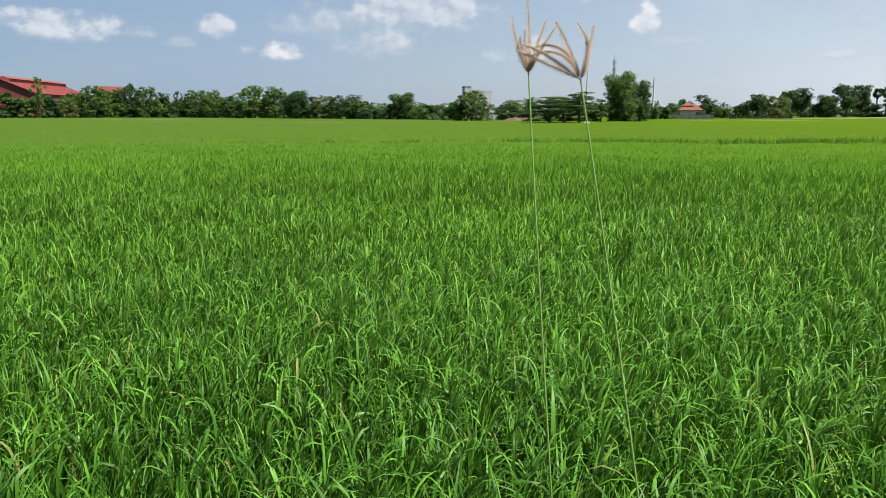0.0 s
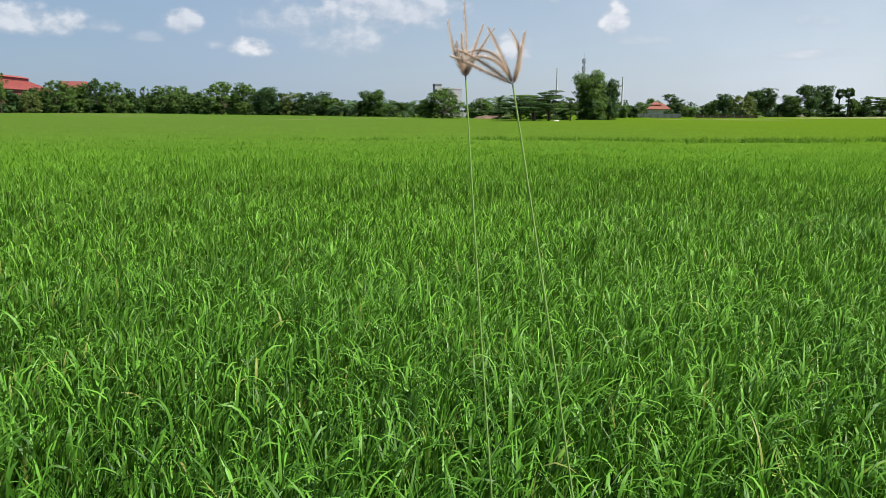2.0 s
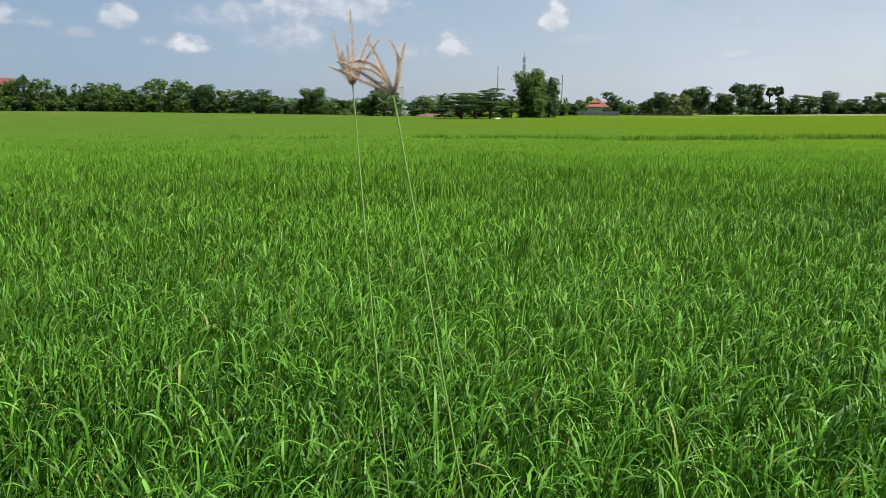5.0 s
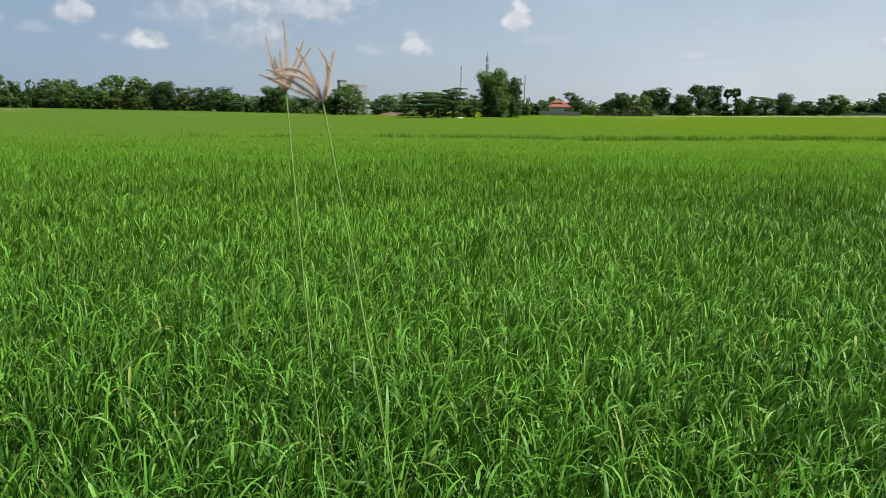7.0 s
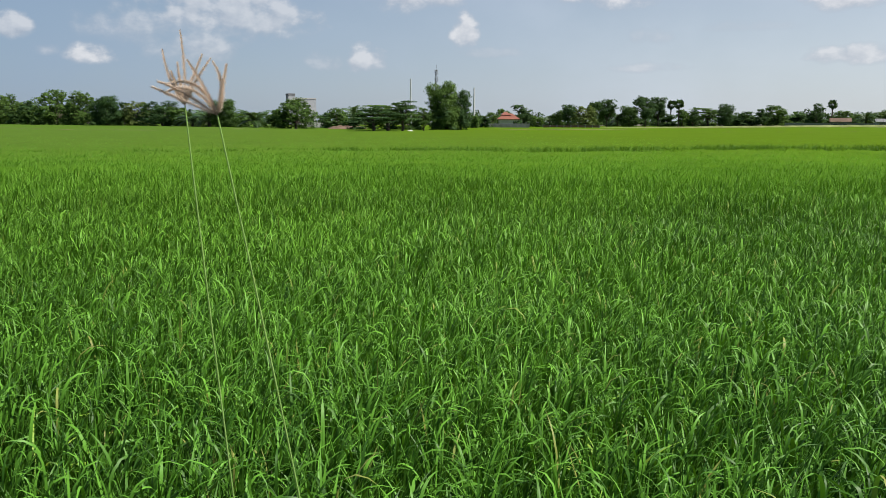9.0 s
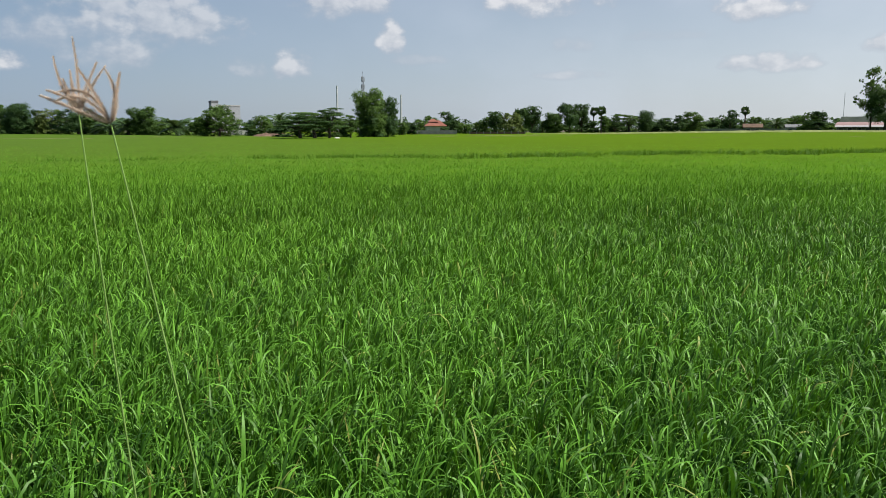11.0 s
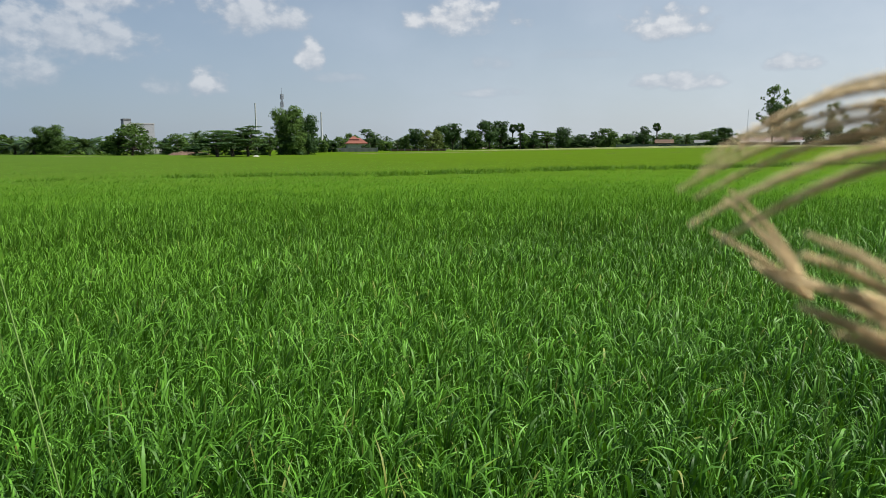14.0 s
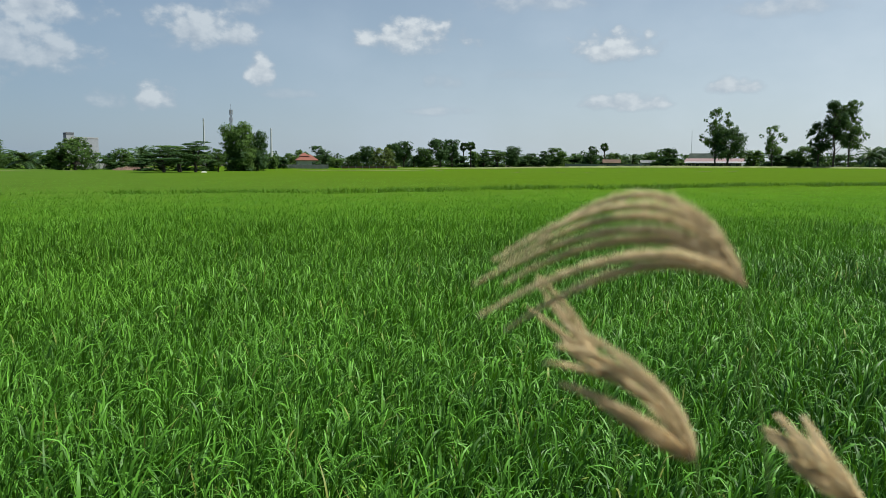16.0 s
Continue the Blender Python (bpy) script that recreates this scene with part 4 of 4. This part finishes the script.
# full white sack lying under the flat-topped trees
sack = thing("white_sack", at_bearing(10.35, 116.5, 20), "full white woven sack lying on the ground", "sack")
bm = bmesh.new()
bmesh.ops.create_icosphere(bm, subdivisions=3, radius=1)
for v in bm.verts:
    lump = 1 + 0.12 * noise.noise(v.co * 2.2)
    v.co = (math.copysign(abs(v.co.x) ** 0.6, v.co.x) * 0.55 * lump, v.co.y * 0.32 * lump, max(-0.02, 0.30 + v.co.z * 0.34 * lump))
part("bag", bm, PLASTER, sack)
bm = bmesh.new()
rod(bm, (0.5, 0, 0.3), (0.66, 0, 0.42), 0.05, 0.11, 8)
part("tied_neck", bm, PLASTER, sack)

# long shed with a faded roof, and low sheds along the far road
gable_hall("long_shed", at_bearing(46.4, 262, -6), 16.5, 8, 2.2, 3.1, SHEET_METAL, ROOF_PINK, "long low shed with a faded pinkish-red sheet roof", 7, 0.5, 0.9)
# a pale lean-to roof on posts along the shed's front
lean_to = thing("lean_to", at_bearing(46.4, 256.4, -6), "pale sheet lean-to roof on thin posts before the shed", "shed")
bm = bmesh.new()
prism(bm, [(-1.5, 1.75), (1.6, 2.25), (1.6, 2.33), (-1.5, 1.83)], -9.0, 9.0)
bmesh.ops.rotate(bm, verts=bm.verts, matrix=Matrix.Rotation(radians(90), 3, "Z"))
bmesh.ops.recalc_face_normals(bm, faces=bm.faces)
part("roof", bm, ROOF_PALE, lean_to)
for k in range(7):
    bm = bmesh.new()
    rod(bm, (-8.4 + k * 2.8, -1.3, 0), (-8.4 + k * 2.8, -1.3, 1.8), 0.06, 0.06, 6)
    part("post", bm, STEEL, lean_to)
gable_hall("long_shed", at_bearing(45.75, 276, -6), 9, 7, 3.2, 4.9, SHEET_METAL, ROOF_DARK, "shed with a dark weathered grey-green roof", 4, 0.5, 0.9)
gable_hall("small_shed", at_bearing(39.4, 280, 3), 5.5, 4, 1.9, 2.9, SHEET_METAL, RUST, "small shed with a rusty brown tin roof", 2, 0.4, 0.8)
gable_hall("small_shed", at_bearing(41.9, 280, 8), 4.5, 4, 1.8, 2.6, PLASTER, SHEET_METAL, "small whitewashed shed with a grey tin roof", 2, 0.4, 0.8)


# ---- masts ----
def lattice(name, m, high, half, label, antennas=0, tip=0.0, bays=18):
    """A square lattice mast with braces, and panel antennas near its top."""
    root = thing(name, m, label, "mast")
    bm = bmesh.new()
    for sx in (-1, 1):
        for sy in (-1, 1):
            rod(bm, (sx * half, sy * half, 0), (sx * half * 0.35, sy * half * 0.35, high), 0.14, 0.10, 5)
    part("legs", bm, STEEL, root)
    bm = bmesh.new()
    for k in range(bays):
        z0, z1 = high * k / bays, high * (k + 1) / bays
        w0, w1 = half * (1 - 0.65 * k / bays), half * (1 - 0.65 * (k + 1) / bays)
        ring0 = [(-w0, -w0), (w0, -w0), (w0, w0), (-w0, w0)]
        ring1 = [(-w1, -w1), (w1, -w1), (w1, w1), (-w1, w1)]
        for i in range(4):
            j = (i + 1) % 4
            rod(bm, (*ring0[i], z0), (*ring1[j], z1), 0.07, 0.07, 4)
            rod(bm, (*ring1[i], z1), (*ring1[j], z1), 0.07, 0.07, 4)
    part("braces", bm, STEEL, root)
    if tip:
        bm = bmesh.new()
        rod(bm, (0, 0, high - 0.5), (0, 0, high + tip), 0.12, 0.06, 6)
        part("rod", bm, STEEL, root)
    for k in range(antennas):
        a = k * 2 * math.pi / 3 + 0.4
        z = high - 1.2 - 4.0 * (k // 3)
        bm = bmesh.new()
        x, y = 0.85 * math.cos(a), 0.85 * math.sin(a)
        box(bm, x - 0.16, x + 0.16, y - 0.12, y + 0.12, z - 1.3, z + 1.3)
        rod(bm, (0, 0, z), (x, y, z), 0.07, 0.07, 5)
        part("panel_antenna", bm, MAST_PAINT, root)
    return root


def pole(name, m, high, r0, r1, label):
    root = thing(name, m, label, "mast")
    bm = bmesh.new()
    for k in range(5):
        rod(bm, (0, 0, high * k / 5), (0, 0, high * (k + 1) / 5), r0 + (r1 - r0) * k / 5, r0 + (r1 - r0) * (k + 0.85) / 5, 10)
    part("shaft", bm, MAST_PAINT, root)
    bm = bmesh.new()
    rod(bm, (0, 0, 0), (0, 0, 0.25), r0 * 2, r0 * 2, 10)
    part("foot", bm, CONCRETE, root)
    return root


lattice("telecom_mast", at_bearing(12.13, 420), 29.0, 0.9, "steel lattice telephone mast with panel antennas", 6, 3.0)
pole("steel_mast", at_bearing(10.29, 330), 19.5, 0.40, 0.30, "tall slender grey steel mast behind trees")
pole("steel_mast", at_bearing(14.88, 330), 16.0, 0.55, 0.26, "tapered pale grey steel mast behind trees")
pole("steel_mast", at_bearing(44.82, 330), 14.6, 0.11, 0.07, "thin grey steel mast behind a shed")


# ---- tall dry grass beside the path ----
def tube(points, radii, sides=7):
    """Verts and quads of a bent tube."""
    pts = np.asarray(points, float)
    way = np.gradient(pts, axis=0)
    way /= np.linalg.norm(way, axis=1)[:, None]
    a = np.cross(way, (0.3, 0.9, 0.2))
    a /= np.linalg.norm(a, axis=1)[:, None]
    b = np.cross(way, a)
    t = np.linspace(0, 2 * np.pi, sides, endpoint=False)
    ring = pts[:, None] + (a[:, None] * np.cos(t)[None, :, None] + b[:, None] * np.sin(t)[None, :, None]) * np.asarray(radii)[:, None, None]
    i, j = np.meshgrid(np.arange(len(pts) - 1), np.arange(sides), indexing="ij")
    k, n = (i * sides + j).ravel(), (i * sides + (j + 1) % sides).ravel()
    return ring.reshape(-1, 3), np.stack([k, n, n + sides, k + sides], -1)


def spike(rng, base_at, control, tip, thick, parent, mat, hairs=1700, core=None, fuzz=1.0):
    """One fuzzy finger of a seed head along a bent line."""
    u = np.linspace(0, 1, 22)[:, None]
    p0, p1, p2 = (np.asarray(p, float) for p in (base_at, control, tip))
    line = (1 - u) ** 2 * p0 + 2 * u * (1 - u) * p1 + u ** 2 * p2
    size = 0.55 * thick * np.interp(u[:, 0], (0, 0.06, 0.25, 0.6, 0.85, 1), (0.4, 0.8, 1.05, 0.85, 0.5, 0.12))
    v0, q0 = tube(line, size * (0.72 if fuzz == 1.0 else 0.45))
    w = rng.uniform(0.03, 1, hairs)
    root_at = (1 - w[:, None]) ** 2 * p0 + 2 * (w * (1 - w))[:, None] * p1 + (w ** 2)[:, None] * p2
    along = 2 * (1 - w)[:, None] * (p1 - p0) + 2 * w[:, None] * (p2 - p1)
    along /= np.linalg.norm(along, axis=1)[:, None]
    out = np.cross(along, rng.normal(size=(hairs, 3)))
    out /= np.linalg.norm(out, axis=1)[:, None]
    long = thick * rng.uniform(0.9, 2.4, hairs)[:, None] * np.interp(w, (0, 0.2, 0.6, 1), (0.7, 1.1, 0.85, 0.4))[:, None]
    end = root_at + out * long * 0.62 * fuzz + along * long
    side = np.cross(along, out) * thick * (0.065 if fuzz == 1.0 else 0.04)
    mid = (root_at + end) / 2
    v1 = np.stack([root_at, mid + side, end, mid - side], 1).reshape(-1, 3)
    q1 = np.arange(hairs * 4).reshape(-1, 4) + len(v0)
    return under(new("spike", mesh_from("spike", np.concatenate([v0, v1]), [(q0, 1), (q1, 0)], mat, True, (core or SPIKE_CORE,))), parent)


def seed_grass(rng, root_at, bow, head_at, bearing, fingers, thick, stem_r, label, mat):
    """A grass stalk with a head of fuzzy fingers: (bend right, up, tip right, up) in metres in the plane that faces the viewer."""
    root = thing("seed_grass", pose(*root_at), label, "grass", "dry seed grass beside the path")
    o = Vector(root_at)
    u = np.linspace(0, 1, 30)[:, None]
    p0, p1, p2 = np.zeros(3), np.array(Vector(bow) - o), np.array(Vector(head_at) - o)
    line = (1 - u) ** 2 * p0 + 2 * u * (1 - u) * p1 + u ** 2 * p2
    v, q = tube(line, np.linspace(stem_r * 1.3, stem_r * 0.7, 30), 6)
    under(new("stem", mesh_from("stem", v, [(q, 0)], STALK, True)), root, "thin green stem")
    right = np.array((math.cos(radians(bearing)), -math.sin(radians(bearing)), 0))
    away = np.array((math.sin(radians(bearing)), math.cos(radians(bearing)), 0))
    up = np.array((0, 0, 1.0))
    for cr, cu, tr, tu in fingers:
        d0, d1 = rng.normal(0, 0.012, 2)
        spike(rng, p2, p2 + right * cr + up * cu + away * d0, p2 + right * tr + up * tu + away * d1, thick, root, mat, 1700 if mat is STRAW else 2600, SPIKE_CORE if mat is STRAW else PINK_CORE, 1.0 if mat is STRAW else 1.7)
    return root


# long fingers blown over in nested arches
HEAD = tuple((-0.0166 - 0.0050 * u, 0.0383 - 0.0250 * u, -0.0557 - 0.0092 * math.sin(math.pi * u), 0.0075 - 0.0200 * u) for u in (0.0, 0.13, 0.3, 0.46, 0.62, 0.8, 1.0))
seed_grass(np.random.default_rng(11), (0.699, -0.094, 0.0), (0.669, -0.074, 1.3), (0.539, -0.074, 1.852), 49.1, HEAD, 0.00175, 0.0004, "dry fawn finger-grass seed head bent over by the wind", STRAW)
HEAD = (
    (-0.0049, 0.0246, -0.0303, 0.0328),
    (-0.0066, 0.0213, -0.0312, 0.0295),
    (-0.0098, 0.0180, -0.0353, 0.0238),
    (-0.0115, 0.0148, -0.0336, 0.0205),
    (-0.0115, 0.0115, -0.0295, 0.0164),
    (-0.0107, 0.0090, -0.0238, 0.0115),
    (-0.0082, 0.0148, -0.0246, 0.0221),
    (-0.0131, 0.0131, -0.0312, 0.0189),
)
seed_grass(np.random.default_rng(10), (0.648, -0.091, 0.0), (0.628, -0.071, 1.2), (0.528, -0.071, 1.809), 46.5, HEAD, 0.00172, 0.0004, "dry fawn finger-grass seed head bent over by the wind", STRAW)
HEAD = (
    (-0.0072, 0.0158, -0.0198, 0.0259),
    (-0.0094, 0.0137, -0.0205, 0.0238),
    (-0.0108, 0.0094, -0.0230, 0.0144),
    (-0.0079, 0.0058, -0.0130, 0.0065),
    (-0.0065, 0.0108, -0.0144, 0.0173),
)
seed_grass(np.random.default_rng(7), (0.690, -0.045, 0.0), (0.668, -0.030, 1.2), (0.532, -0.030, 1.822), 40.2, HEAD, 0.00125, 0.0003, "small dry finger-grass seed head with few spikes", STRAW)
HEAD = (
    (-0.010, 0.012, -0.025, 0.015),
    (-0.008, 0.013, -0.022, 0.018),
    (-0.012, 0.009, -0.024, 0.010),
    (-0.006, 0.012, -0.016, 0.017),
    (-0.010, 0.006, -0.018, 0.006),
)
seed_grass(np.random.default_rng(7), (0.653, -0.105, 0.0), (0.643, -0.085, 1.0), (0.573, -0.085, 1.794), 56.8, HEAD, 0.002, 0.0005, "low dry finger-grass seed head bent over by the wind", STRAW)
HEAD = (
    (-0.061, 0.028, -0.090, 0.040),
    (-0.052, 0.040, -0.080, 0.047),
    (-0.022, 0.064, -0.070, 0.043),
    (-0.030, 0.056, -0.074, 0.032),
    (0.019, 0.040, -0.004, 0.078),
    (0.010, 0.040, 0.016, 0.074),
    (-0.020, 0.050, -0.038, 0.078),
)
seed_grass(np.random.default_rng(9), (0.480, 1.130, 0.0), (0.350, 1.130, 1.0), (0.197, 1.135, 1.846), 0.7, HEAD, 0.0030, 0.0018, "slender finger-grass stalk with an arching wind-blown seed head", RUSSET)
HEAD = (
    (-0.024, 0.036, -0.030, 0.088),
    (0.004, 0.060, -0.003, 0.121),
    (-0.012, 0.030, -0.018, 0.054),
    (0.010, 0.040, 0.030, 0.084),
    (0.014, 0.036, 0.044, 0.076),
    (-0.006, 0.030, -0.008, 0.068),
)
seed_grass(np.random.default_rng(10), (0.290, 1.290, 0.0), (0.197, 1.280, 1.0), (0.138, 1.279, 1.862), -2.3, HEAD, 0.0030, 0.0018, "slender finger-grass stalk with an upright open seed head", RUSSET)


# ---- paler wild grass standing among the rice ----
def grass_tuft(rng, x, y, high, blades):
    """A tuft of broad pale blades that arch over."""
    a = rng.uniform(0, 2 * np.pi, blades)
    away = rng.uniform(0.0, 0.035, blades)
    v, q, t = strips(rng, away * np.cos(a), away * np.sin(a), np.zeros(blades), a, np.radians(rng.uniform(1, 10, blades)), np.radians(rng.uniform(70, 165, blades)), high * rng.uniform(0.9, 1.3, blades), rng.uniform(0.010, 0.016, blades), 6)
    ob = new("grass_tuft", mesh_from("grass_tuft", v, [(q, 0), (t, 0)], PALE_GRASS, True))
    ob.location = (x, y, 0)
    return tagged(ob, "pale yellow-green wild grass tuft among the rice", "grass", "wild grass tufts")


tuft_rng = np.random.default_rng(33)
for x, y in ((0.09, 3.73),(1.18, 3.88),(2.23, 3.1),(-0.44, 3.8),(1.16, 3.86),(1.63, 2.74),(-1.51, 4.34),(1.16, 3.78),(-0.74, 3.34),(1.74, 3.33)):
    grass_tuft(tuft_rng, x, y, tuft_rng.uniform(0.50, 0.60), 14)
